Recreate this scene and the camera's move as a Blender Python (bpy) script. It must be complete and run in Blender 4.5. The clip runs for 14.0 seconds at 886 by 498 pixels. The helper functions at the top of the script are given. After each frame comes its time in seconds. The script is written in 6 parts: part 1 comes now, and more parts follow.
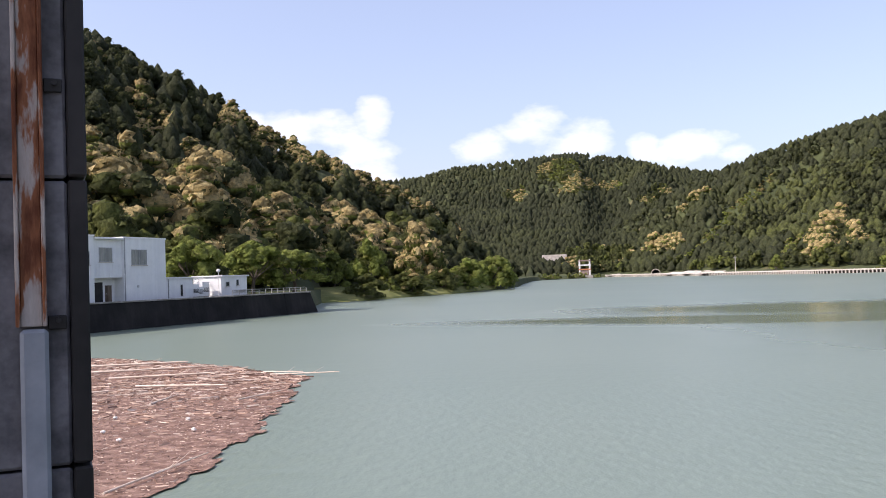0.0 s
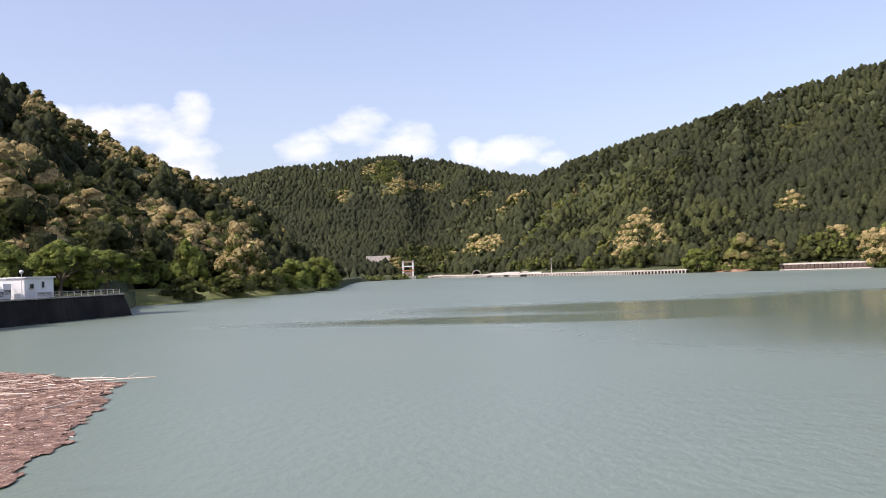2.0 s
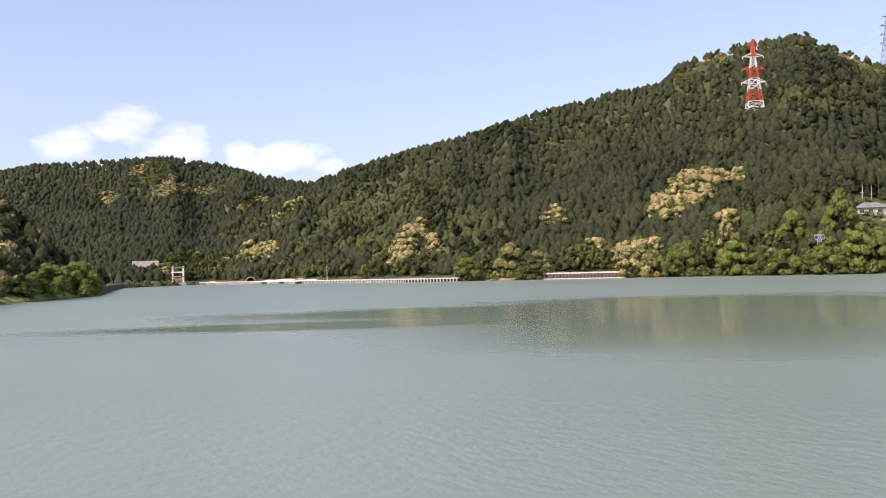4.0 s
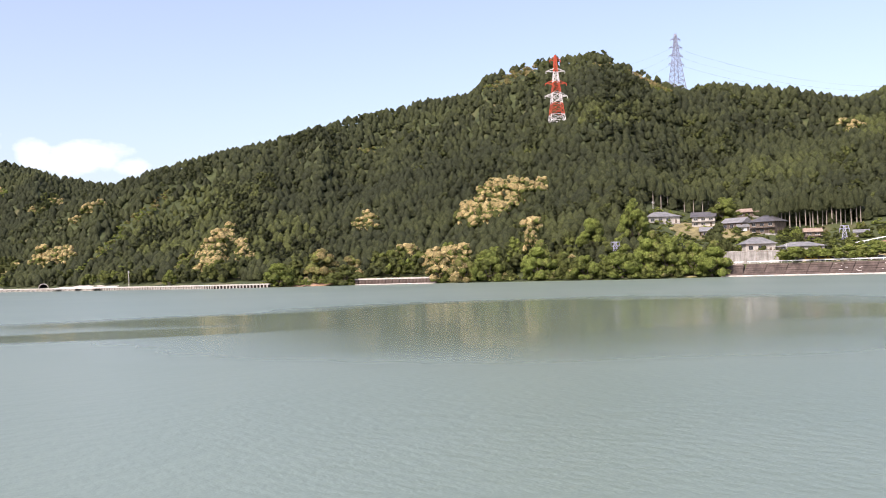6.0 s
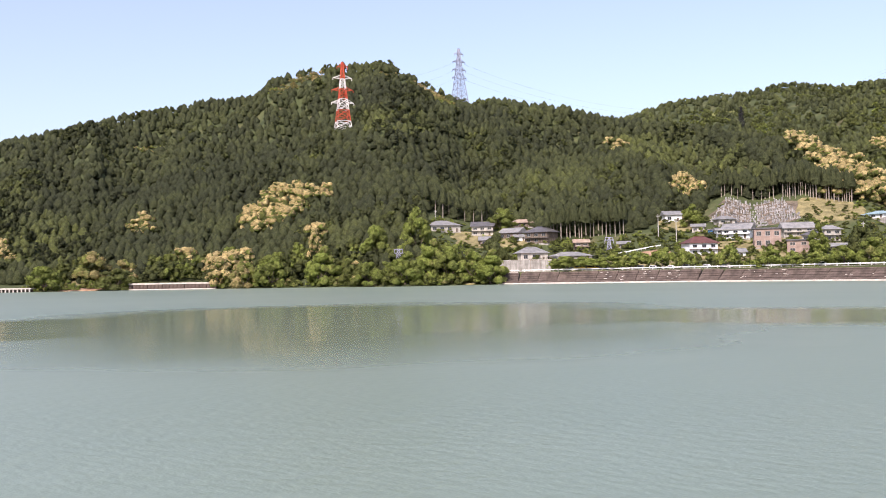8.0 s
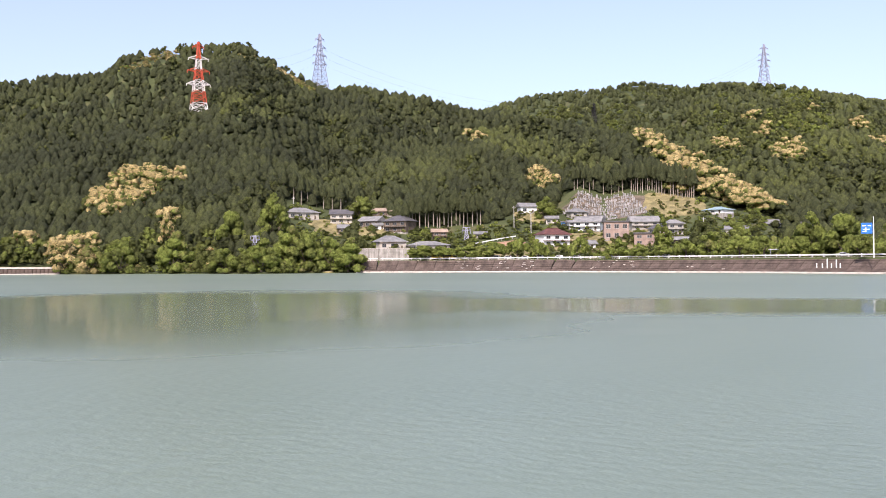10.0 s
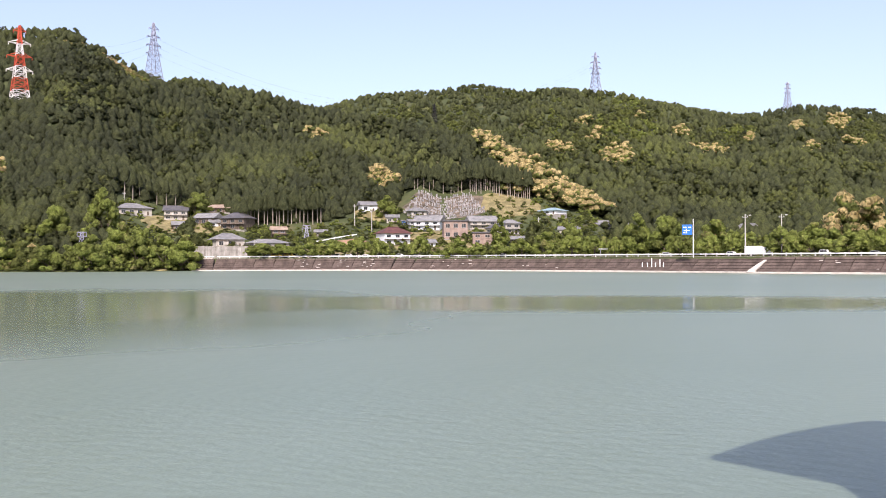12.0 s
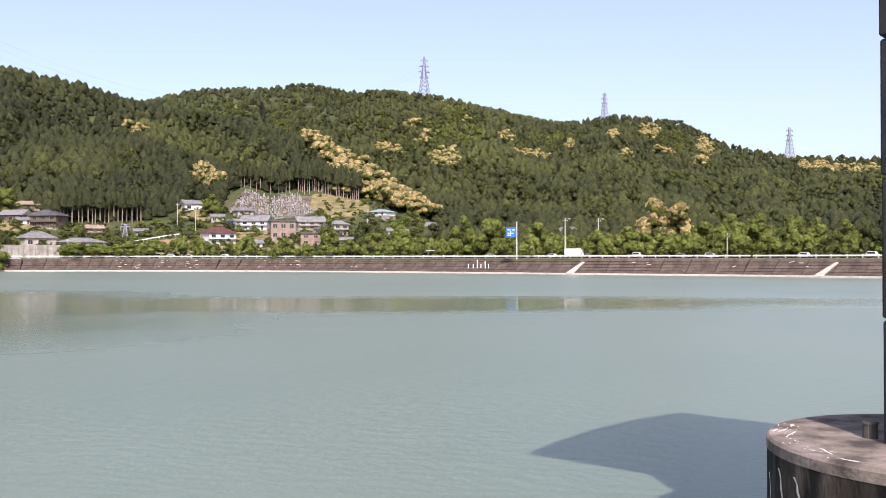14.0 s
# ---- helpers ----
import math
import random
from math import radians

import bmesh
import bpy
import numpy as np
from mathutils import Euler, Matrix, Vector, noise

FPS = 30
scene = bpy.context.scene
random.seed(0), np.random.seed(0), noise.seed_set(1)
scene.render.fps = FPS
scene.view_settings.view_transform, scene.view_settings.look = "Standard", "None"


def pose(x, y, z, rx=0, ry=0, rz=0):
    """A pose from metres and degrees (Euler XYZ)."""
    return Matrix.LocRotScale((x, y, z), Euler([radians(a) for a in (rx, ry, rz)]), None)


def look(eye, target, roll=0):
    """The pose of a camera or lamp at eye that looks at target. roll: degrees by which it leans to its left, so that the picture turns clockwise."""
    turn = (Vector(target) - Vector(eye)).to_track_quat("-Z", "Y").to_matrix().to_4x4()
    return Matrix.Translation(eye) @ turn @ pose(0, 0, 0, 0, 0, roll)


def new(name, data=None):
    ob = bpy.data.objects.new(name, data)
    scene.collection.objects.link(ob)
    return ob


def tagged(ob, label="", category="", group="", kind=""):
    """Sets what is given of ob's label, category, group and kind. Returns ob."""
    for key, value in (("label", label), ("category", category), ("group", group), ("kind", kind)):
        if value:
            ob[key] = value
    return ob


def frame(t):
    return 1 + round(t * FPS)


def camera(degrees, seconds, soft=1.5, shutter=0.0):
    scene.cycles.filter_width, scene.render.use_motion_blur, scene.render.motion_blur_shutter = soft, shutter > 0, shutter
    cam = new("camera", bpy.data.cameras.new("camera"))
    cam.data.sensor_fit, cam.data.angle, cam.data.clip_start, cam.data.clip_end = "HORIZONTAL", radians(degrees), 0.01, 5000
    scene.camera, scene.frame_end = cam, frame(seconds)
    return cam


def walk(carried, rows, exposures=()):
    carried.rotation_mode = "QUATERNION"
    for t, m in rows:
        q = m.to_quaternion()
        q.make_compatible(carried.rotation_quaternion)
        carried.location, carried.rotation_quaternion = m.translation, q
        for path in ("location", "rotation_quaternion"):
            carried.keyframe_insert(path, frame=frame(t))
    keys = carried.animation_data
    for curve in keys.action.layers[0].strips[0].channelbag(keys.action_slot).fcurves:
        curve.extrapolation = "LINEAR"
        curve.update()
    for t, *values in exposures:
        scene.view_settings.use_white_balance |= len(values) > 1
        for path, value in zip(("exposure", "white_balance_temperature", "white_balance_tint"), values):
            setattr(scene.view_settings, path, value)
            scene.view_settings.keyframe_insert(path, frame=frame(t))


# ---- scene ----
EXPOSURE, KELVIN, TINT = 0.62, 6520, 21
cam = camera(50.86, 14.0, soft=0.95)
# seconds, bearing (degrees to the right of +y), pitch, roll: a hand-held pan from one spot on a dam
PATH = [
    (0.0, 0.00, 1.71, -1.94),
    (0.5, 0.26, 1.70, -2.10),
    (1.0, 2.79, 1.52, -2.13),
    (1.5, 6.27, 1.43, -2.13),
    (2.0, 10.79, 1.41, -2.00),
    (2.5, 14.87, 1.34, -1.87),
    (3.0, 18.34, 1.40, -1.75),
    (3.5, 21.58, 1.43, -1.57),
    (6.0, 36.05, 1.48, -1.62),
    (6.5, 39.66, 1.55, -1.47),
    (7.0, 43.19, 1.65, -1.28),
    (7.5, 46.66, 1.71, -1.30),
    (8.0, 49.27, 1.55, -1.09),
    (10.5, 60.28, 0.63, -0.39),
    (11.0, 62.79, 0.59, -0.41),
    (11.5, 65.27, 0.55, -0.33),
    (12.0, 67.72, 0.58, -0.21),
    (12.5, 70.35, 0.60, -0.10),
    (13.0, 73.51, 0.72, -0.14),
    (13.5, 75.91, 0.75, -0.09),
    (14.0, 78.23, 0.63, 0.03),
]
EYE = Vector((0.0, 0.0, 5.2))


def aim(bearing, pitch):
    b, p = radians(bearing), radians(pitch)
    return EYE + Vector((math.sin(b) * math.cos(p), math.cos(b) * math.cos(p), math.sin(p))) * 10


walk(cam, [(t, look(EYE, aim(b, p), r)) for t, b, p, r in PATH], exposures=[(t, EXPOSURE + d, KELVIN, TINT) for t, d in ((0.0, -0.06), (1.0, -0.12), (2.5, -0.20), (3.5, -0.16), (6.5, 0.05), (8.0, 0.05), (11.0, 0.04), (14.0, -0.02))])

# ---- light ----
SUN_AZ, SUN_EL = -109.0, 45.0
sun_data = bpy.data.lights.new("sun", "SUN")
sun_data.energy, sun_data.angle, sun_data.color = 3.6, radians(0.55), (1.0, 0.94, 0.84)
sun = new("sun", sun_data)
sb, se = radians(SUN_AZ), radians(SUN_EL)
to_sun = Vector((math.sin(sb) * math.cos(se), math.cos(sb) * math.cos(se), math.sin(se)))
sun.matrix_world = look(to_sun * 200, (0, 0, 0))

world = bpy.data.worlds.new("sky")
scene.world = world
world.use_nodes = True
wn, wl = world.node_tree.nodes, world.node_tree.links
wn.clear()
sky = wn.new("ShaderNodeTexSky")
sky.sky_type, sky.sun_disc = "NISHITA", False
sky.sun_elevation, sky.sun_rotation = se, radians(SUN_AZ % 360)
sky.air_density, sky.dust_density, sky.ozone_density, sky.altitude = 1.0, 3.0, 2.2, 200
SKY_STRENGTH = 0.15


def wmath(op, a, b=None, c=None, clamp=False):
    n = wn.new("ShaderNodeMath")
    n.operation, n.use_clamp = op, clamp
    for i, v in enumerate((a, b, c)):
        if v is None:
            continue
        if isinstance(v, (int, float)):
            n.inputs[i].default_value = v
        else:
            wl.new(v, n.inputs[i])
    return n.outputs[0]


# fair-weather clouds low over the valley
wtc = wn.new("ShaderNodeTexCoord")
wsep = wn.new("ShaderNodeSeparateXYZ")
wl.new(wtc.outputs["Generated"], wsep.inputs[0])
wnz = wn.new("ShaderNodeTexNoise")
wnz.inputs["Scale"].default_value, wnz.inputs["Detail"].default_value, wnz.inputs["Roughness"].default_value = 13.0, 7.0, 0.58
wmap = wn.new("ShaderNodeMapping")
wmap.inputs["Scale"].default_value = (1, 1, 2.0)
wl.new(wtc.outputs["Generated"], wmap.inputs[0])
wl.new(wmap.outputs[0], wnz.inputs["Vector"])
bearing = wmath("MULTIPLY", wmath("ARCTAN2", wsep.outputs[0], wsep.outputs[1]), 57.2958)
height = wmath("MULTIPLY", wmath("ARCSINE", wsep.outputs[2]), 57.2958)
cloud = None
for cb, ce, wide, tall in ((-9.2, 8.9, 3.0, 1.5), (-6.6, 9.0, 2.6, 1.9), (-4.2, 9.8, 1.5, 1.5), (-5.5, 7.0, 3.4, 2.2), (-3.3, 5.8, 1.4, 1.0), (3.0, 7.9, 2.2, 1.3), (5.6, 8.8, 2.8, 1.7), (8.4, 8.0, 2.6, 1.5), (12.4, 7.6, 1.2, 1.1), (15.2, 7.2, 2.8, 1.3), (17.6, 6.6, 1.4, 0.8), (-11.6, 9.6, 1.4, 0.8)):
    dx = wmath("DIVIDE", wmath("SUBTRACT", bearing, cb), wide)
    dy = wmath("DIVIDE", wmath("SUBTRACT", height, ce), tall)
    d2 = wmath("ADD", wmath("MULTIPLY", dx, dx), wmath("MULTIPLY", dy, dy))
    blob = wmath("SUBTRACT", 1.0, d2)
    cloud = blob if cloud is None else wmath("MAXIMUM", cloud, blob)
cloud = wmath("ADD", cloud, wmath("MULTIPLY", wmath("SUBTRACT", wnz.outputs["Fac"], 0.50), 3.4))
cloud = wmath("MULTIPLY", wmath("MULTIPLY", cloud, 0.75, clamp=True), 0.5)
# a thin bright veil over the whole sky
cloud = wmath("MAXIMUM", cloud, 0.10)
wmix = wn.new("ShaderNodeMix")
wmix.data_type = "RGBA"
wl.new(cloud, wmix.inputs["Factor"])
wl.new(sky.outputs[0], wmix.inputs["A"])
wmix.inputs["B"].default_value = (8.6, 8.2, 8.4, 1)
bg = wn.new("ShaderNodeBackground")
bg.inputs["Strength"].default_value = SKY_STRENGTH
wl.new(wmix.outputs["Result"], bg.inputs["Color"])
wout = wn.new("ShaderNodeOutputWorld")
wl.new(bg.outputs[0], wout.inputs["Surface"])

# ---- materials ----


def material(name, rough=0.8, metal=0.0, spec=0.3):
    m = bpy.data.materials.new(name)
    m.use_nodes = True
    b = m.node_tree.nodes["Principled BSDF"]
    b.inputs["Roughness"].default_value, b.inputs["Metallic"].default_value = rough, metal
    b.inputs["Specular IOR Level"].default_value = spec
    return m, m.node_tree.nodes, m.node_tree.links, b


def noise_node(ns, ls, scale, detail=4.0, stretch=None, rough=0.55, metres=False):
    """Noise in the object's own space, or in metres of the place for things that are scaled."""
    tc = ns.new("ShaderNodeNewGeometry" if metres else "ShaderNodeTexCoord")
    mp = ns.new("ShaderNodeMapping")
    if stretch:
        mp.inputs["Scale"].default_value = stretch
    ls.new(tc.outputs["Position" if metres else "Object"], mp.inputs[0])
    n = ns.new("ShaderNodeTexNoise")
    n.inputs["Scale"].default_value, n.inputs["Detail"].default_value, n.inputs["Roughness"].default_value = scale, detail, rough
    ls.new(mp.outputs[0], n.inputs["Vector"])
    return n.outputs["Fac"]


def ramp(ns, ls, fac, stops):
    r = ns.new("ShaderNodeValToRGB")
    e = r.color_ramp.elements
    while len(e) < len(stops):
        e.new(0.5)
    for el, (p, c) in zip(e, stops):
        el.position, el.color = p, (*c, 1)
    ls.new(fac, r.inputs[0])
    return r.outputs[0]


def mixed(ns, ls, fac, a, b, how="MIX"):
    n = ns.new("ShaderNodeMix")
    n.data_type, n.blend_type = "RGBA", how
    for sock, v in (("Factor", fac), ("A", a), ("B", b)):
        if isinstance(v, (int, float)):
            n.inputs[sock].default_value = v
        elif isinstance(v, tuple):
            n.inputs[sock].default_value = (*v, 1)
        else:
            ls.new(v, n.inputs[sock])
    return n.outputs["Result"]


def bumped(ns, ls, b, fac, strength, dist):
    n = ns.new("ShaderNodeBump")
    n.inputs["Strength"].default_value, n.inputs["Distance"].default_value = strength, dist
    ls.new(fac, n.inputs["Height"])
    ls.new(n.outputs[0], b.inputs["Normal"])


def surface(name, stops, scale=1.0, rough=0.8, fine=8.0, bump=0.3, dist=0.02, metal=0.0, stretch=None, spec=0.3, streak=0.0, vary=0.0, grained=0.35):
    """A weathered surface: large blotches through a colour ramp, fine grain over it, relief, and optional rain streaks."""
    m, ns, ls, b = material(name, rough, metal, spec)
    col = ramp(ns, ls, noise_node(ns, ls, scale, 5.0, stretch), stops)
    grain = noise_node(ns, ls, scale * fine, 3.0, stretch)
    col = mixed(ns, ls, grained, col, ramp(ns, ls, grain, [(0.3, (0.45, 0.45, 0.45)), (0.7, (1, 1, 1))]), "MULTIPLY")
    if streak:
        st = noise_node(ns, ls, 1.6, 4.0, (1, 1, 0.06))
        col = mixed(ns, ls, streak, col, ramp(ns, ls, st, [(0.42, (0.3, 0.28, 0.25)), (0.6, (1, 1, 1))]), "MULTIPLY")
    if vary:
        oi = ns.new("ShaderNodeObjectInfo")
        col = mixed(ns, ls, vary, col, ramp(ns, ls, oi.outputs["Random"], [(0.0, (0.55, 0.55, 0.55)), (1.0, (1, 1, 1))]), "MULTIPLY")
    ls.new(col, b.inputs["Base Color"])
    bumped(ns, ls, b, grain, bump, dist)
    return m


def foliage(name):
    """Leaves: the tone attribute of each tree or spray picks its kind of green; a second noise varies it."""
    m, ns, ls, b = material(name, 0.75, 0.0, 0.15)
    at = ns.new("ShaderNodeAttribute")
    at.attribute_name = "tone"
    col = ramp(ns, ls, at.outputs["Fac"], FOLIAGE_STOPS)
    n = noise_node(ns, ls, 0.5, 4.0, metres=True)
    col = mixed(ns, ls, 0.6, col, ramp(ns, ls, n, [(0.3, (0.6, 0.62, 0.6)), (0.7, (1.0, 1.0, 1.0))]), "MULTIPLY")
    # sprays of leaf: light tips, gap shade painted into the colour, and their relief
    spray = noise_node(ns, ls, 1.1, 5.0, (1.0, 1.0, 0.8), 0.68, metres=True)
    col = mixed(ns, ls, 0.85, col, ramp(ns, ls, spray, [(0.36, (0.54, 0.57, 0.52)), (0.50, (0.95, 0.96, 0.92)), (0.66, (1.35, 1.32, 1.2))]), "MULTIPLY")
    ls.new(col, b.inputs["Base Color"])
    bumped(ns, ls, b, spray, 1.0, 1.6)
    tr = ns.new("ShaderNodeBsdfTranslucent")
    ls.new(col, tr.inputs["Color"])
    mx = ns.new("ShaderNodeMixShader")
    mx.inputs[0].default_value = 0.30
    ls.new(b.outputs[0], mx.inputs[1])
    ls.new(tr.outputs[0], mx.inputs[2])
    ls.new(mx.outputs[0], ns["Material Output"].inputs["Surface"])
    return m


FOLIAGE_STOPS = [(0.0, (0.060, 0.068, 0.037)), (0.25, (0.105, 0.118, 0.050)), (0.5, (0.185, 0.205, 0.062)), (0.7, (0.310, 0.370, 0.088)), (0.8, (0.33, 0.30, 0.125)), (0.9, (0.56, 0.43, 0.21)), (1.0, (0.86, 0.68, 0.35))]
M_LEAF = foliage("leaves")
M_BARK = surface("bark", [(0.3, (0.10, 0.075, 0.055)), (0.7, (0.22, 0.18, 0.14))], 3.0, 0.9, 6, 0.6, 0.03, stretch=(1, 1, 0.2))
M_GROUND = surface("undergrowth", [(0.3, (0.035, 0.045, 0.018)), (0.55, (0.07, 0.085, 0.03)), (0.75, (0.14, 0.12, 0.06))], 0.05, 0.95, 14, 0.4, 0.3)


def water_material():
    m, ns, ls, b = material("lake_water", 0.12, 0.0, 0.5)
    b.inputs["IOR"].default_value = 1.33
    col = ramp(ns, ls, noise_node(ns, ls, 0.012, 4.0), [(0.35, WATER_A), (0.65, WATER_B)])
    ls.new(col, b.inputs["Base Color"])
    # wind ripples, with slick calm lanes across the middle of the lake
    tc = ns.new("ShaderNodeTexCoord")
    calm = None
    for x, y, wide, deep, turn in ((80, 86, 44, 54, 43), (104, 36, 66, 19, 72), (62, 104, 44, 22, 28), (34, 92, 36, 9, 20)):
        mp = ns.new("ShaderNodeMapping")
        mp.vector_type = "TEXTURE"
        mp.inputs["Location"].default_value, mp.inputs["Rotation"].default_value, mp.inputs["Scale"].default_value = (x, y, 0), (0, 0, -radians(turn)), (wide, deep, 1)
        ls.new(tc.outputs["Object"], mp.inputs[0])
        ln = ns.new("ShaderNodeVectorMath")
        ln.operation = "LENGTH"
        ls.new(mp.outputs[0], ln.inputs[0])
        if calm is None:
            calm = ln.outputs["Value"]
        else:
            mn = ns.new("ShaderNodeMath")
            mn.operation = "MINIMUM"
            ls.new(calm, mn.inputs[0])
            ls.new(ln.outputs["Value"], mn.inputs[1])
            calm = mn.outputs[0]
    edge = noise_node(ns, ls, 0.03, 3.0, (1.0, 1.0, 1.0))
    ad = ns.new("ShaderNodeMath")
    ad.operation = "MULTIPLY_ADD"
    ls.new(edge, ad.inputs[0])
    ad.inputs[1].default_value = 0.7
    ls.new(calm, ad.inputs[2])
    rip = ns.new("ShaderNodeMapRange")
    rip.inputs["From Min"].default_value, rip.inputs["From Max"].default_value = 1.06, 1.60
    rip.inputs["To Min"].default_value, rip.inputs["To Max"].default_value = 0.0, 0.9
    ls.new(ad.outputs[0], rip.inputs["Value"])
    w1, w2 = noise_node(ns, ls, 2.2, 3.0, (1.0, 0.6, 1.0)), noise_node(ns, ls, 0.5, 2.0, (0.6, 1.0, 1.0))
    sm = ns.new("ShaderNodeMath")
    sm.operation = "MULTIPLY_ADD"
    ls.new(w2, sm.inputs[0])
    sm.inputs[1].default_value = 1.5
    ls.new(w1, sm.inputs[2])
    bp = ns.new("ShaderNodeBump")
    bp.inputs["Distance"].default_value = 0.042
    rgh = ns.new("ShaderNodeMapRange")
    rgh.inputs["To Min"].default_value, rgh.inputs["To Max"].default_value = 0.115, 0.34
    ls.new(rip.outputs[0], rgh.inputs["Value"])
    ls.new(rgh.outputs[0], b.inputs["Roughness"])
    far = ns.new("ShaderNodeVectorMath")
    far.operation = "LENGTH"
    ls.new(tc.outputs["Object"], far.inputs[0])
    fade = ns.new("ShaderNodeMapRange")
    fade.inputs["From Min"].default_value, fade.inputs["From Max"].default_value = 26.0, 72.0
    fade.inputs["To Min"].default_value, fade.inputs["To Max"].default_value = 1.0, 0.0
    ls.new(far.outputs["Value"], fade.inputs["Value"])
    both = ns.new("ShaderNodeMath")
    both.operation = "MULTIPLY"
    ls.new(rip.outputs[0], both.inputs[0])
    ls.new(fade.outputs[0], both.inputs[1])
    ls.new(both.outputs[0], bp.inputs["Strength"])
    ls.new(sm.outputs[0], bp.inputs["Height"])
    ls.new(bp.outputs[0], b.inputs["Normal"])
    return m


WATER_A, WATER_B = (0.150, 0.194, 0.152), (0.182, 0.224, 0.176)
M_WATER = water_material()

# ---- the lie of the land ----


def hash2(ix, iy):
    v = np.sin(ix * 127.1 + iy * 311.7) * 43758.5453
    return v - np.floor(v)


def vnoise(x, y):
    ix, iy = np.floor(x), np.floor(y)
    fx, fy = x - ix, y - iy
    fx, fy = fx * fx * (3 - 2 * fx), fy * fy * (3 - 2 * fy)
    a, b = hash2(ix, iy), hash2(ix + 1, iy)
    c, d = hash2(ix, iy + 1), hash2(ix + 1, iy + 1)
    return (a + (b - a) * fx) * (1 - fy) + (c + (d - c) * fx) * fy


def fbm(x, y):
    return vnoise(x, y) * 0.55 + vnoise(x * 2.1 + 7, y * 2.1) * 0.3 + vnoise(x * 4.3, y * 4.3 + 3) * 0.15


def table(az, pairs):
    return np.interp(az, [p[0] for p in pairs], [p[1] for p in pairs])


# waterline: bearing, distance
SHORE = [(-180, 60), (-60, 55), (-35, 82), (-20.8, 117), (-14, 137), (-8.3, 160), (-7.7, 222), (-5, 227), (0.5, 280), (4.0, 346), (4.4, 360), (5.6, 690), (9.8, 822), (15.7, 655), (22, 535), (25, 522), (30, 508), (35, 488), (47, 418), (53, 428), (65, 400), (75, 360), (86, 318), (96, 299), (103, 283), (120, 250), (135, 60), (180, 60)]
# ridges: bearing, skyline elevation; bearing, distance; how far the toe lies behind the waterline; height of the trees
RIDGES = {
    "left": ([(-60, 14), (-35, 17), (-20.3, 14.4), (-17.5, 13.0), (-14, 11.5), (-11.6, 10.0), (-7.6, 7.7), (-4.8, 6.6), (-2.3, 5.7), (0.3, 3.8), (2.5, 1.9), (4.2, 0.6)],
             [(-60, 330), (-20, 400), (-8, 450), (0, 450), (4, 420)], 28, 6),
    "middle": ([(-14, 4), (-5, 6.0), (-1.2, 6.3), (0.7, 6.8), (5.6, 7.2), (8, 7.4), (11.1, 7.0), (13.7, 6.3), (16.5, 5.8), (22, 4.5), (30, 1)],
               [(-14, 1500), (30, 1500)], 30, 9),
    "right": ([(6, -1), (8, 1.0), (9.5, 2.2), (11.5, 3.3), (13, 4.2), (16.6, 5.8), (21.2, 7.2), (26.4, 8.5), (30.8, 9.7), (35.1, 10.6), (38, 10.9), (39.1, 12.0), (43, 12.8), (46, 13.0), (49.1, 11.3), (51.1, 10.4), (52.5, 10.7), (56.7, 10.1), (60.4, 9.1), (65.2, 8.5), (70.5, 7.2), (73, 5.9), (75.3, 4.4), (77.4, 3.2), (79, 1.5), (82, -2)],
              [(6, 1000), (16, 1080), (43, 1000), (55, 930), (66, 760), (73, 640), (82, 560)], 16, 5.5),
    "back": ([(50, 7), (58, 9.2), (60.4, 9.3), (63.1, 10.1), (66.9, 10.3), (70, 10.7), (73.2, 10.2), (75, 10.4), (78.3, 10.0), (82.3, 9.0), (85.6, 8.35), (88.8, 8.8), (92.4, 8.3), (95.3, 6.8), (98.7, 6.0), (103, 5.8), (120, 5.0), (140, 3)],
             [(50, 1500), (75, 1500), (85, 1450), (100, 1350), (140, 1200)], 95, 7.5),
}


def shore(az):
    return table(az, SHORE)


def hill(name, az, r):
    """Height of one ridge's flank at that bearing and distance, below the trees that it carries."""
    el, dist, toe, trees = RIDGES[name]
    r0, r1 = np.maximum(shore(az) + toe, 790 if name == "middle" else 0), table(az, dist)
    top = 5.2 + r1 * np.tan(np.radians(table(az, el))) - trees
    s = (r - r0) / np.maximum(r1 - r0, 1)
    up = np.clip(s, 0, 1)
    z = top * (up * 0.92 + 0.08 * np.sin(up * math.pi / 2)) * (1.0 + 0 * s)
    x, y = r * np.sin(np.radians(az)), r * np.cos(np.radians(az))
    z = z - 22 * (1 - fbm(x / 130, y / 130)) * np.sin(np.clip(s, 0, 1) * math.pi) * np.clip(top / 100, 0, 1)
    spur = np.clip((s - 0.25) / 0.3, 0, 1) * np.clip((1 - s) / 0.2, 0, 1) * np.clip(top / 120, 0, 1) * (1 - np.exp(-(((az - 43.3) / 1.6) ** 2)) * (name == "right"))
    z = z - spur * 30 * (np.abs(vnoise(az / 3.4 + 5, r / 420 + 2) - 0.5) * 2 - 0.45 + 0.5 * (vnoise(az / 1.3, r / 150) - 0.5))
    z = np.where(s > 1, top - (r - r1) * 0.22, z)
    inside = (az >= el[0][0]) & (az <= el[-1][0]) & (r1 > r0 + 5)
    return np.where((s < 0) | ~inside, -50.0, z)


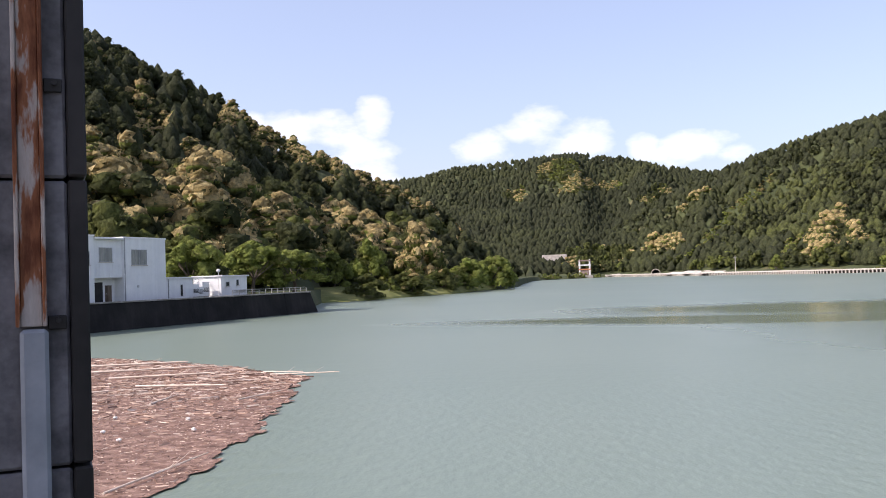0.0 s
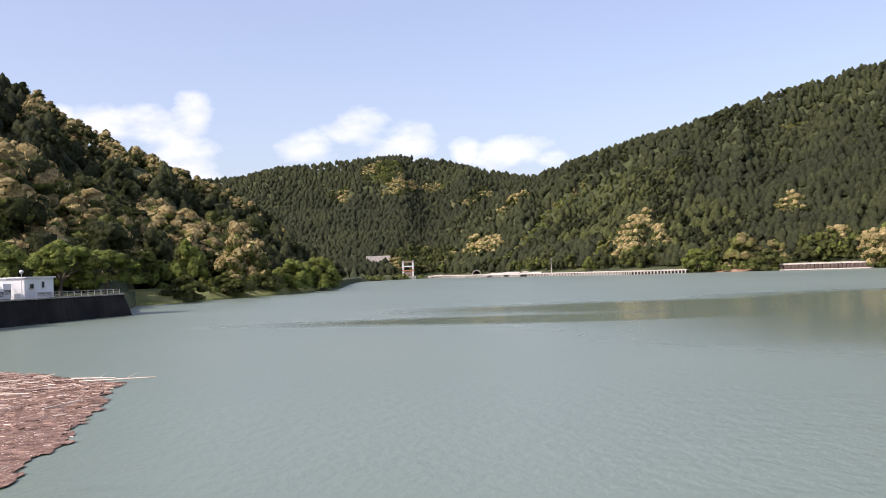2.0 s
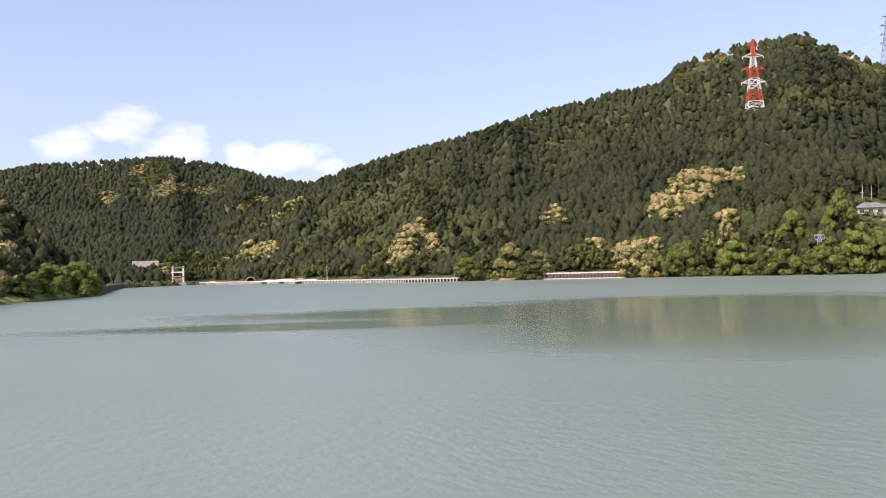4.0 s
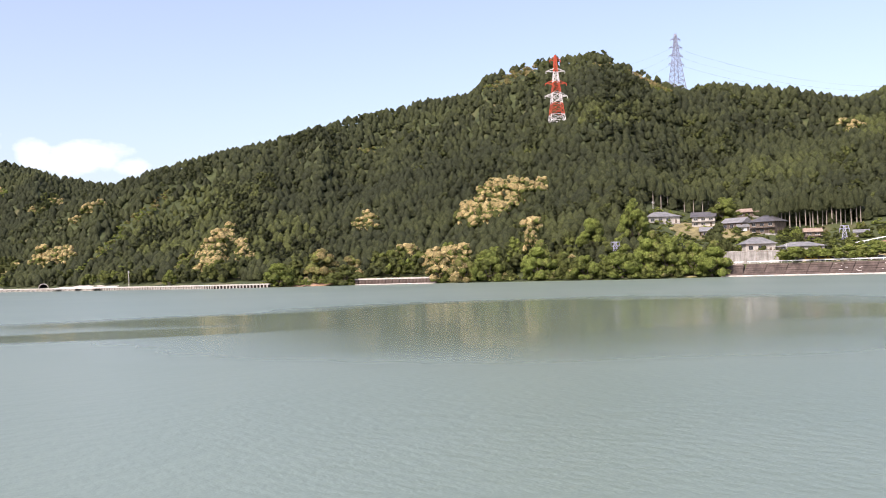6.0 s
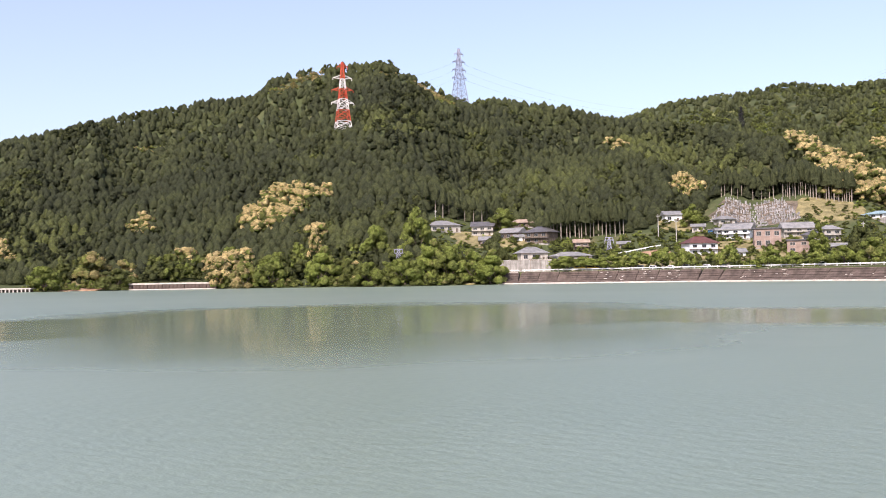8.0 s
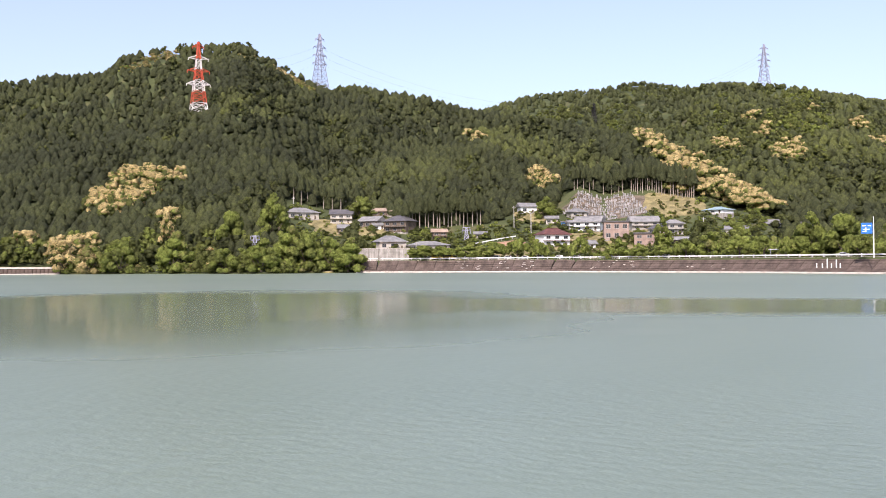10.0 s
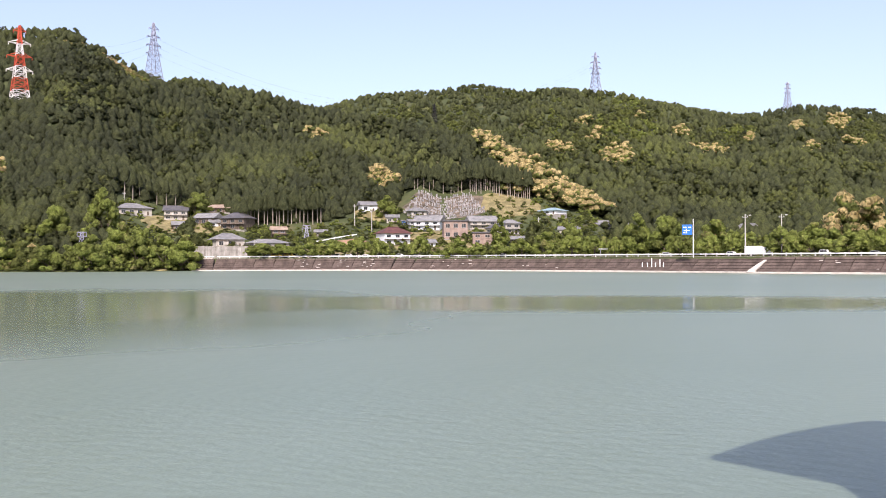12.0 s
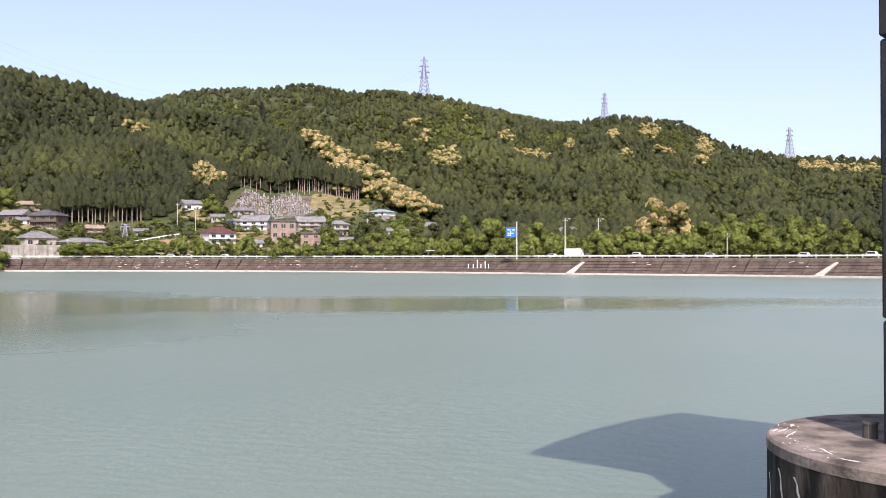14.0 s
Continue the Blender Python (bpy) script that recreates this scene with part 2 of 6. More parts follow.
def base(az, r):
    """Flat land behind the waterline: banks, the walled yard and the road level."""
    d = r - shore(az)
    walled = np.where(az < -8, 1.0, 0.0)
    kerb = np.where(az > 53, 1.0, 0.0)
    low = np.where(d < 0, -0.4 + d * 0.4, 0.1 + np.minimum(d * 0.16, 3.0))
    yard = np.where(d < 2.5, -1.5, 3.45)
    road = np.where(d < 8, -1.0, 5.55)
    z = np.where(walled > 0, yard, np.where(kerb > 0, road, low))
    return np.maximum(z, -6.0)


def land(az, r):
    z = base(az, r)
    for k in RIDGES:
        z = np.maximum(z, hill(k, az, r))
    return z


def polar(az, r):
    return r * math.sin(radians(az)), r * math.cos(radians(az))


def ground_at(x, y):
    return float(land(np.degrees(np.arctan2(x, y)), np.hypot(x, y)))


def mesh_object(name, verts, faces, mat, parent=None):
    me = bpy.data.meshes.new(name)
    me.from_pydata(verts, [], faces)
    me.materials.append(mat)
    ob = new(name, me)
    if parent:
        ob.parent = parent
    return ob


def ground_sheet():
    azs = np.r_[np.arange(-180, -45, 5.0), np.arange(-45, 130, 0.5), np.arange(130, 180.1, 5.0)]
    steps = np.r_[-3.0, 0.0, 2.4, 2.6, 5, 7.9, 8.1, 12, 18, 25]
    steps = np.r_[steps, 25 + np.cumsum(np.linspace(8, 60, 62))]
    rings = [np.full(len(azs), 1.0), shore(azs) * 0.5, shore(azs) * 0.9]
    rings += [shore(azs) + s for s in steps] + [np.full(len(azs), 4600.0)]
    verts = []
    for r in rings:
        z = land(azs, r)
        verts += list(zip(r * np.sin(np.radians(azs)), r * np.cos(np.radians(azs)), z))
    n = len(azs)
    faces = [(k * n + i, k * n + i + 1, (k + 1) * n + i + 1, (k + 1) * n + i) for k in range(len(rings) - 1) for i in range(n - 1)]
    ob = mesh_object("ground", verts, faces, M_GROUND)
    ob.data.polygons.foreach_set("use_smooth", [True] * len(faces))
    return tagged(ob, "earth valley sides and shore under the woods", "ground", kind="structure")


def water_sheet():
    n = 96
    verts = [(0, 0, 0)] + [(1900 * math.cos(i * math.tau / n), 1900 * math.sin(i * math.tau / n), 0) for i in range(n)]
    faces = [(0, 1 + i, 1 + (i + 1) % n) for i in range(n)]
    return tagged(mesh_object("water", verts, faces, M_WATER), "pale grey-green turbid lake water with wind ripples", "water", kind="structure")


ground_sheet()
water_sheet()

# ---- woods ----
rng = np.random.default_rng(5)


def conifer_shape(k):
    """A cedar, 1 high: a shaggy tapering body of boughs with a blunt top, and loose sprays on it."""
    g = np.random.default_rng(100 + k)
    v, f, tone = [], [], []
    cols = 6
    rings = [(0.08, 0.23), (0.32, 0.26), (0.58, 0.20), (0.82, 0.095)]
    lean = g.uniform(-0.03, 0.03, 2)
    for j, (z, rad) in enumerate(rings):
        for c in range(cols):
            a = (c + 0.5 * (j % 2) + g.uniform(-0.25, 0.25)) * math.tau / cols
            q = rad * g.uniform(0.70, 1.24)
            v.append((q * math.cos(a) + lean[0] * z, q * math.sin(a) + lean[1] * z, z + g.uniform(-0.06, 0.06) * (1.3 - z)))
            tone.append(g.uniform(-0.05, 0.06))
    for j in range(len(rings) - 1):
        for c in range(cols):
            p, q = j * cols + c, j * cols + (c + 1) % cols
            f += [(p, q, p + cols), (q, q + cols, p + cols)]
    v.append((lean[0], lean[1], 1.0 + g.uniform(-0.04, 0.04)))
    tone.append(0.04)
    top = (len(rings) - 1) * cols
    f += [(top + c, top + (c + 1) % cols, len(v) - 1) for c in range(cols)]
    for i in range(7):
        u = (i + 0.5) / 7
        a, rad = i * 2.4 + g.uniform(-0.3, 0.3), 0.25 * (1 - u) ** 0.8 + 0.02
        c, sn = math.cos(a), math.sin(a)
        z, wide, o = 0.16 + 0.74 * u, 0.07 * (1.1 - 0.6 * u), len(v)
        v += [(c * rad * 0.8, sn * rad * 0.8, z + 0.09), (c * rad * 1.25 - sn * wide, sn * rad * 1.25 + c * wide, z - 0.05), (c * rad * 1.25 + sn * wide, sn * rad * 1.25 - c * wide, z - 0.03)]
        f.append((o, o + 1, o + 2))
        tone += [g.uniform(-0.03, 0.08)] * 3
    return np.array(v), np.array(f), np.array(tone)


def leafy_shape(k, sprays, clumps=9, size=0.10, low=0.25, bloom=0.0, droop=0.0, dome=6, flat=0.0):
    """A broad crown, 1 high and about 1 wide: rounded billows of leaf with gaps between, loose sprays on their skin."""
    g = np.random.default_rng(300 + k)
    centres = []
    for i in range(clumps):
        a, q = i * 2.4 + g.uniform(-0.5, 0.5), math.sqrt((i + 0.5) / clumps) * 0.38
        rise = 1 - (q / 0.47) ** 2 * (1 - 0.55 * flat)
        cr = g.uniform(0.11, 0.20) * math.sqrt(11 / max(clumps, 8)) * (1.0 + 0.2 * (clumps > 12))
        z = low + (0.88 - low) * rise * g.uniform(0.62 + 0.3 * flat, 1.0)
        if i % 3 == 2:
            # lower billows round the outside
            q, z = g.uniform(0.24, 0.42), g.uniform(low + 0.02, low + 0.30)
        centres.append((q * math.cos(a), q * math.sin(a), z, cr, g.random() < bloom, g.uniform(-0.07, 0.07)))
    v, f, tone = [], [], []
    for cx, cy, cz, cr, bright, base_tone in centres:
        o, rows = len(v), max(3, dome // 2)
        tallness = 0.85 if flat else 0.9
        for r in range(rows + 1):
            up = math.cos(math.pi * 0.82 * r / rows)
            out = math.sqrt(1 - up * up)
            for c in range(dome):
                t = (c + 0.5 * (r % 2) + g.uniform(-0.2, 0.2)) * math.tau / dome
                q = cr * g.uniform(0.74, 1.16)
                v.append(np.array((cx + q * out * math.cos(t), cy + q * out * math.sin(t), max(-0.03, cz + q * up * tallness))))
                tone.append(base_tone + g.uniform(-0.05, 0.05) + (1.0 if bright and up > -0.25 and g.random() < 0.88 else 0.0))
        for r in range(rows):
            for c in range(dome):
                p, q = o + r * dome + c, o + r * dome + (c + 1) % dome
                if r > 0:
                    f.append((p, p + dome, q))
                f.append((q, p + dome, q + dome))
    for i in range(sprays):
        cx, cy, cz, cr, bright, base_tone = centres[i % clumps]
        d = g.normal(size=3)
        d /= np.linalg.norm(d)
        d[2] = abs(d[2]) * 1.1 - 0.38
        p = np.array((cx, cy, cz)) + d * cr * g.uniform(0.92, 1.25) * np.array((1, 1, 0.62 if flat else 0.9))
        p[2] = max(p[2], -0.02)
        p[2] -= droop * np.hypot(p[0], p[1]) * g.uniform(0, 1)
        nrm = d + g.normal(size=3) * 0.42
        nrm /= np.linalg.norm(nrm)
        t1 = np.cross(nrm, g.normal(size=3))
        t1 /= np.linalg.norm(t1)
        t2 = np.cross(nrm, t1)
        s = size * g.uniform(0.6, 1.3)
        o = len(v)
        v += [p + t1 * s, p - t1 * s * 0.5 + t2 * s * 0.8, p - t1 * s * 0.6 - t2 * s * 0.7]
        f.append((o, o + 1, o + 2))
        tone += [base_tone + g.uniform(-0.06, 0.06) + (1.0 if bright and d[2] > -0.1 and g.random() < 0.8 else 0.0)] * 3
    return np.array(v), np.array(f), np.array(tone)


def scatter(az0, az1, r0, r1, step):
    """Jittered places between bearings and distances (functions of the bearing), about step metres apart at 500 m."""
    out = []
    r = r0
    while r < r1:
        s = step * max(0.8, r / 900 + 0.35)
        n = max(1, int(radians(az1 - az0) * r / s))
        a = az0 + (np.arange(n) + rng.uniform(0, 1, n)) * (az1 - az0) / n
        out.append(np.c_[a, r + rng.uniform(-0.5, 0.5, n) * s])
        r += s * 0.9
    return np.concatenate(out)


HORIZON_AZ = np.arange(-60, 140, 0.5)
HORIZON_R = np.r_[np.arange(60, 1600, 12.0)]
_zz = land(HORIZON_AZ[:, None], HORIZON_R[None, :])
_el = (_zz + 8 - 5.2) / HORIZON_R[None, :]
HORIZON_MAX = np.maximum.accumulate(_el, axis=1)


def open_slope(az, r, z, tall):
    """True where a slope faces the lake rather than lying in dead ground behind a nearer ridge."""
    i = np.clip(((az + 60) / 0.5).astype(int), 0, len(HORIZON_AZ) - 1)
    j = np.clip(((r - 60) / 12).astype(int) - 2, 0, len(HORIZON_R) - 1)
    return (z + tall - 5.2) / r > HORIZON_MAX[i, j] - 0.004


def joined_woods(name, label, spots, shapes, kinds):
    """Many trees in one mesh. spots: x, y, z, height, width, shape number, tone."""
    V, F, T = [], [], []
    o = 0
    for k, (v, f, t) in enumerate(shapes):
        sel = spots[spots[:, 5] == k]
        if not len(sel):
            continue
        a = rng.uniform(0, 6.28, len(sel))
        c, s = np.cos(a)[:, None], np.sin(a)[:, None]
        x = (v[None, :, 0] * c - v[None, :, 1] * s) * sel[:, 4:5] + sel[:, 0:1]
        y = (v[None, :, 0] * s + v[None, :, 1] * c) * sel[:, 4:5] + sel[:, 1:2]
        z = v[None, :, 2] * sel[:, 3:4] + sel[:, 2:3]
        V.append(np.stack([x, y, z], -1).reshape(-1, 3))
        F.append((f[None] + (np.arange(len(sel)) * len(v))[:, None, None]).reshape(-1, 3) + o)
        T.append(np.clip(np.where(t[None] > 0.6, 0.945 + (t[None] - 1) * 0.9, t[None] + sel[:, 6:7]), 0, 1).reshape(-1))
        o += len(V[-1])
    V, F, T = np.concatenate(V), np.concatenate(F), np.concatenate(T)
    me = bpy.data.meshes.new(name)
    me.vertices.add(len(V))
    me.vertices.foreach_set("co", V.ravel())
    me.loops.add(len(F) * 3)
    me.loops.foreach_set("vertex_index", F.ravel().astype(np.int32))
    me.polygons.add(len(F))
    me.polygons.foreach_set("loop_start", np.arange(len(F), dtype=np.int32) * 3)
    me.update(calc_edges=True)
    me.polygons.foreach_set("use_smooth", np.ones(len(F), bool))
    me.attributes.new("tone", "FLOAT", "POINT").data.foreach_set("value", T)
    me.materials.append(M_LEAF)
    return tagged(new(name, me), label, kinds, kind="stuff")


CONIFERS = [conifer_shape(k) for k in range(5)]
FAR_LEAFY = [leafy_shape(k, 14, 7, 0.09, 0.15, dome=4) for k in range(4)]
FAR_BLOOM = [leafy_shape(20 + k, 30, 12, 0.06, 0.2, bloom=0.8, dome=5) for k in range(3)]
NEAR_LEAFY = [leafy_shape(40 + k, 380, 17, 0.046, 0.08, dome=5) for k in range(4)]
NEAR_BLOOM = [leafy_shape(60 + k, 380, 17, 0.046, 0.08, bloom=0.68, dome=5) for k in range(4)]
BUSHES = [leafy_shape(80 + k, 40, 8, 0.07, 0.05, dome=4) for k in range(4)]
SHAPES = CONIFERS + FAR_LEAFY + FAR_BLOOM + NEAR_LEAFY + NEAR_BLOOM + BUSHES
FIRST = {"conifer": (0, 5), "leafy": (5, 4), "bloom": (9, 3), "near_leafy": (12, 4), "near_bloom": (16, 4), "bush": (20, 4)}


def trees(pos, kind, height, spread, tone, tone_var=0.06):
    """Rows for joined_woods: one kind of tree at places given by bearing and distance."""
    az, r = pos[:, 0], pos[:, 1]
    n = len(az)
    z = land(az, r) - 0.5
    h = height * (rng.uniform(0.84, 1.18, n) if kind == "conifer" else rng.uniform(0.75, 1.25, n))
    first, count = FIRST[kind]
    w = h * spread * rng.uniform(0.85, 1.2, n)
    x, y = r * np.sin(np.radians(az)), r * np.cos(np.radians(az))
    stand = (fbm(x / 190 + 2, y / 190) - 0.5) * 0.28 + (fbm(x / 60 + 5, y / 60) - 0.5) * 0.26 + (fbm(x / 20, y / 20 + 8) - 0.5) * 0.12
    tone = tone + (stand if kind in ("conifer", "leafy") else 0)
    return np.c_[r * np.sin(np.radians(az)), r * np.cos(np.radians(az)), z, h, w, first + rng.integers(0, count, n), tone + rng.uniform(-tone_var, tone_var, n)]


def patch(pos, spots):
    """Which places lie inside any of the ovals: bearing, distance, half width in degrees, half depth in metres."""
    inside = np.zeros(len(pos), bool)
    for a, r, wa, wr in spots:
        inside |= ((pos[:, 0] - a) / wa) ** 2 + ((pos[:, 1] - r) / wr) ** 2 < 1
    return inside


def seen_patch(pos, spots):
    """Which places lie inside any of the ovals on the slopes: bearing, elevation above the eye, half width, half height, tilt, all in degrees."""
    el = np.degrees(np.arctan2(land(pos[:, 0], pos[:, 1]) + 1.0, pos[:, 1]))
    ragged = 1.0 + (fbm(pos[:, 0] * 1.7, el * 1.7) - 0.5) * 0.6
    inside = np.zeros(len(pos), bool)
    for a, e, wa, we, tilt in spots:
        c, s = math.cos(radians(tilt)), math.sin(radians(tilt))
        dx, dy = pos[:, 0] - a, el - e
        inside |= ((dx * c + dy * s) / wa) ** 2 + ((dy * c - dx * s) / we) ** 2 < ragged
    return inside


def wooded(name, pos, toe, trees_high):
    az, r = pos[:, 0], pos[:, 1]
    z = hill(name, az, r)
    ok = (z >= land(az, r) - 0.1) & (r > shore(az) + toe) & (r < table(az, RIDGES[name][1]) + 15)
    return pos[ok & open_slope(az, r, z, trees_high)]


# left hill: cedars along the crest, a band of flowering chinquapins below, dark evergreen oaks and fresh greens at the foot
p = wooded("left", scatter(-45, 6, 120, 470, 8.8), 30, 12)
p = p[rng.random(len(p)) < 0.92]
mix = fbm(p[:, 0] / 2.2 + 11, p[:, 1] / 30.0) + rng.uniform(-0.07, 0.07, len(p))
up = np.degrees(np.arctan2(land(p[:, 0], p[:, 1]) + 1.0, p[:, 1])) / np.maximum(table(p[:, 0], RIDGES["left"][0]), 0.5) + (mix - 0.5) * 0.35
dark = (up > 0.56) | (p[:, 0] > -0.5)
bloom = (~dark & (up > np.where(p[:, 0] < -9, 0.27, 0.16)) & (mix > 0.42)) | ((up > 0.90) & (p[:, 0] > -13) & (p[:, 0] < -2) & (mix > 0.36)) | (dark & (mix > 0.66))
dark &= ~bloom
spire = dark & (rng.random(len(p)) < 0.62)
plain = ~dark & ~bloom
big = rng.uniform(0.6, 1.3, len(p))
WOODS_LEFT = np.concatenate([trees(p[spire], "conifer", 9, 1.3, 0.06), trees(p[dark & ~spire], "near_leafy", 9.5, 1.1, 0.14, 0.1), trees(p[bloom], "near_bloom", 13.0 * big[bloom] * np.where(up[bloom] > 0.8, 0.6, 1.0), 1.10, 0.22, 0.1), trees(p[plain], "near_leafy", 12.0 * big[plain], 1.10, 0.24, 0.24)])
joined_woods("woods", "mixed woods with cream-flowering trees on a steep hill", WOODS_LEFT, SHAPES, "woods")

# middle hill: dark cedars with one lighter cleared flank
p = wooded("middle", scatter(-8, 24, 690, 1520, 5.0), 12, 16)
clear = seen_patch(p, [(7.2, 6.3, 1.4, 0.7, 0), (8.2, 5.4, 1.3, 0.45, 0), (4.6, 5.0, 0.7, 0.4, 0), (10.3, 5.3, 0.7, 0.3, 0), (13.0, 4.6, 1.0, 0.5, 20), (9.5, 1.0, 2.2, 0.7, 0)])
mix = fbm(p[:, 0] / 0.8, p[:, 1] / 60)
joined_woods("woods", "dark cedar plantation with a lighter cleared flank on a far hill",
             np.concatenate([trees(p[~clear], "conifer", 8.2, 1.6, 0.04, 0.05), trees(p[clear & (mix > 0.5)], "leafy", 9, 1.2, 0.42, 0.15), trees(p[clear & (mix <= 0.5)], "bloom", 7, 1.3, 0.5)]), SHAPES, "woods")

# right hill, under the red and white pylon
p = wooded("right", scatter(5, 84, 395, 1090, 6.0), 20, 14)
UPPER_EDGE = [(48.0, 470), (48.3, 556), (54, 560), (55.5, 519), (61, 512), (62.5, 535), (64.8, 555), (65.2, 562), (70.6, 562), (71, 556), (80, 560), (84, 400)]
GLADES = [(39.6, 4.6, 1.6, 1.05, 25), (38.2, 3.6, 0.9, 0.7, 20), (42.05, 5.2, 0.5, 0.4, 0), (22.7, 2.5, 0.75, 0.4, 30), (22.0, 1.4, 0.55, 0.8, 0), (23.95, 1.6, 0.3, 0.45, 0), (31.3, 3.2, 0.6, 0.4, 0), (41.6, 2.3, 0.3, 0.35, 0), (42.0, 3.2, 0.25, 0.4, 0), (36.4, 0.9, 1.4, 0.5, 0), (13.4, 1.6, 1.1, 0.5, 15), (15.2, 4.2, 1.6, 0.12, 33), (59.9, 7.75, 0.42, 0.35, 0), (63.95, 5.0, 0.85, 0.45, -15), (33.8, 1.5, 0.5, 0.3, 0)]
YOUNG = [(21.5, 3.9, 4.6, 1.7, 18), (25.5, 2.6, 3.0, 1.6, 0), (46.5, 9.6, 2.6, 0.9, -8), (64.0, 7.0, 4.5, 0.8, -14)]
BARE = [(18.3, 4.3, 2.6, 0.24, 40), (16.0, 2.0, 1.6, 0.25, 40), (40.6, 11.9, 1.8, 0.35, 20), (48.8, 11.2, 1.6, 0.22, -30), (46.3, 12.4, 0.8, 0.2, 0), (31.8, 7.9, 0.8, 0.2, 0), (20.6, 1.5, 0.8, 0.35, 40)]
STREAK = [(26.6, 5.0, 0.5, 1.0, -30), (33.5, 6.0, 4.0, 0.5, 12), (36.5, 9.0, 3.0, 0.5, 14), (50.0, 6.5, 4.0, 0.5, -5), (55.0, 8.2, 3.0, 0.5, -8), (45.0, 11.0, 2.2, 0.5, 0), (31.0, 4.6, 2.0, 0.5, 20), (47.0, 4.5, 4.0, 0.6, 5), (57.0, 4.5, 4.0, 0.6, 0)]
village = (p[:, 0] > 48.2) & (p[:, 0] < 84) & (p[:, 1] < table(p[:, 0], UPPER_EDGE)) & (p[:, 1] > np.where(p[:, 0] < 52.9, 468, 0))
p = p[~village]
bl = seen_patch(p, GLADES) | ((p[:, 0] > 69.8) & (p[:, 0] < 78.2) & (p[:, 1] > table(p[:, 0], RIDGES["right"][1]) - table(p[:, 0], [(69.8, 40), (72, 105), (76, 100), (78.2, 40)])))
bl &= rng.random(len(p)) < 0.85
bare = seen_patch(p, BARE) & ~bl
young, streak = seen_patch(p, YOUNG) & ~bare & ~bl, seen_patch(p, STREAK)
mix = fbm(p[:, 0] / 1.3 + 3, p[:, 1] / 60)
low = (p[:, 1] - shore(p[:, 0]) < 50 + 90 * (mix - 0.5)) & (mix > 0.42) & (p[:, 0] < 53) & ~bl & ~bare
con = ~bl & ~low & ~bare
broad = con & (rng.random(len(p)) < np.clip((fbm(p[:, 0] / 2.2 + 30, p[:, 1] / 90) - 0.47) * 2.2, 0.03, 0.6))
con &= ~broad
shade = np.where(young, 0.33, np.where(streak, 0.04, 0.12)) - np.where(p[:, 0] > 58, 0.05, 0)
joined_woods("woods", "cedar and broadleaf woods on the hill under the pylons",
             np.concatenate([trees(p[bl], "bloom", 12.5, 1.1, 0.42, 0.1), trees(p[low], "leafy", 10.0, 1.1, 0.34, 0.22), trees(p[broad], "leafy", 8.5, 1.15, 0.20, 0.14), trees(p[con & ~young], "conifer", 8.2, 1.65, shade[con & ~young], 0.08), trees(p[con & young], "conifer", 7.0, 1.65, shade[con & young], 0.08), trees(p[bare], "leafy", 5.0, 1.5, 0.78, 0.05)]), SHAPES, "woods")

# back hills beyond the village and the park
p = wooded("back", scatter(55, 112, 380, 1520, 7.2), 100, 16)
STRIPES = [(74.9, 6.8, 0.7, 0.2, -20), (78.4, 6.3, 0.75, 0.5, 0), (77.1, 7.4, 0.4, 0.5, 0), (80.0, 8.6, 0.3, 0.15, 0), (82.1, 7.55, 0.5, 0.15, 0), (83.8, 6.5, 1.1, 0.2, -10), (90.75, 7.7, 0.5, 0.4, -30), (91.4, 6.6, 0.7, 0.18, -15), (93.9, 6.7, 0.45, 0.55, 20), (93.7, 5.95, 0.4, 0.2, 0), (100.0, 5.4, 0.8, 0.22, 0), (102.0, 5.15, 1.3, 0.2, 0), (86.0, 7.0, 0.3, 0.15, 0), (88.6, 7.6, 0.25, 0.15, 0), (76.2, 8.3, 0.4, 0.2, 0), (89.3, 6.3, 0.3, 0.1, 0), (105, 5.1, 1.0, 0.2, 0)]
PALE = [(68.2, 9.0, 0.6, 1.3, 25), (65.2, 9.0, 1.3, 0.5, 0), (79.2, 8.4, 1.4, 1.1, -30), (77.6, 7.6, 0.8, 1.2, 0), (74.5, 8.4, 0.5, 0.8, 0), (91.5, 7.3, 1.6, 0.8, -20), (85.0, 7.4, 1.5, 0.5, 0)]
bl, li = seen_patch(p, STRIPES), seen_patch(p, PALE)
mix = fbm(p[:, 0] / 1.1 + 5, p[:, 1] / 90)
broad = ~bl & (rng.random(len(p)) < np.clip((fbm(p[:, 0] / 2.5 + 60, p[:, 1] / 110) - 0.44) * 2.4, 0.04, 0.6))
pale = li & (mix > 0.38) & ~bl & ~broad
rest = ~bl & ~broad & ~pale
# conifers a lighter green than on nearer hills: haze put into the leaf tone
joined_woods("woods", "cedar woods with yellow-flowering patches on the back hills",
             np.concatenate([trees(p[bl], "bloom", 11, 1.15, 0.55, 0.1), trees(p[broad], "leafy", 9, 1.2, 0.27, 0.16), trees(p[pale], "leafy", 8, 1.3, 0.46, 0.12), trees(p[rest], "conifer", 8.2, 1.7, 0.20, 0.09)]), SHAPES, "woods")

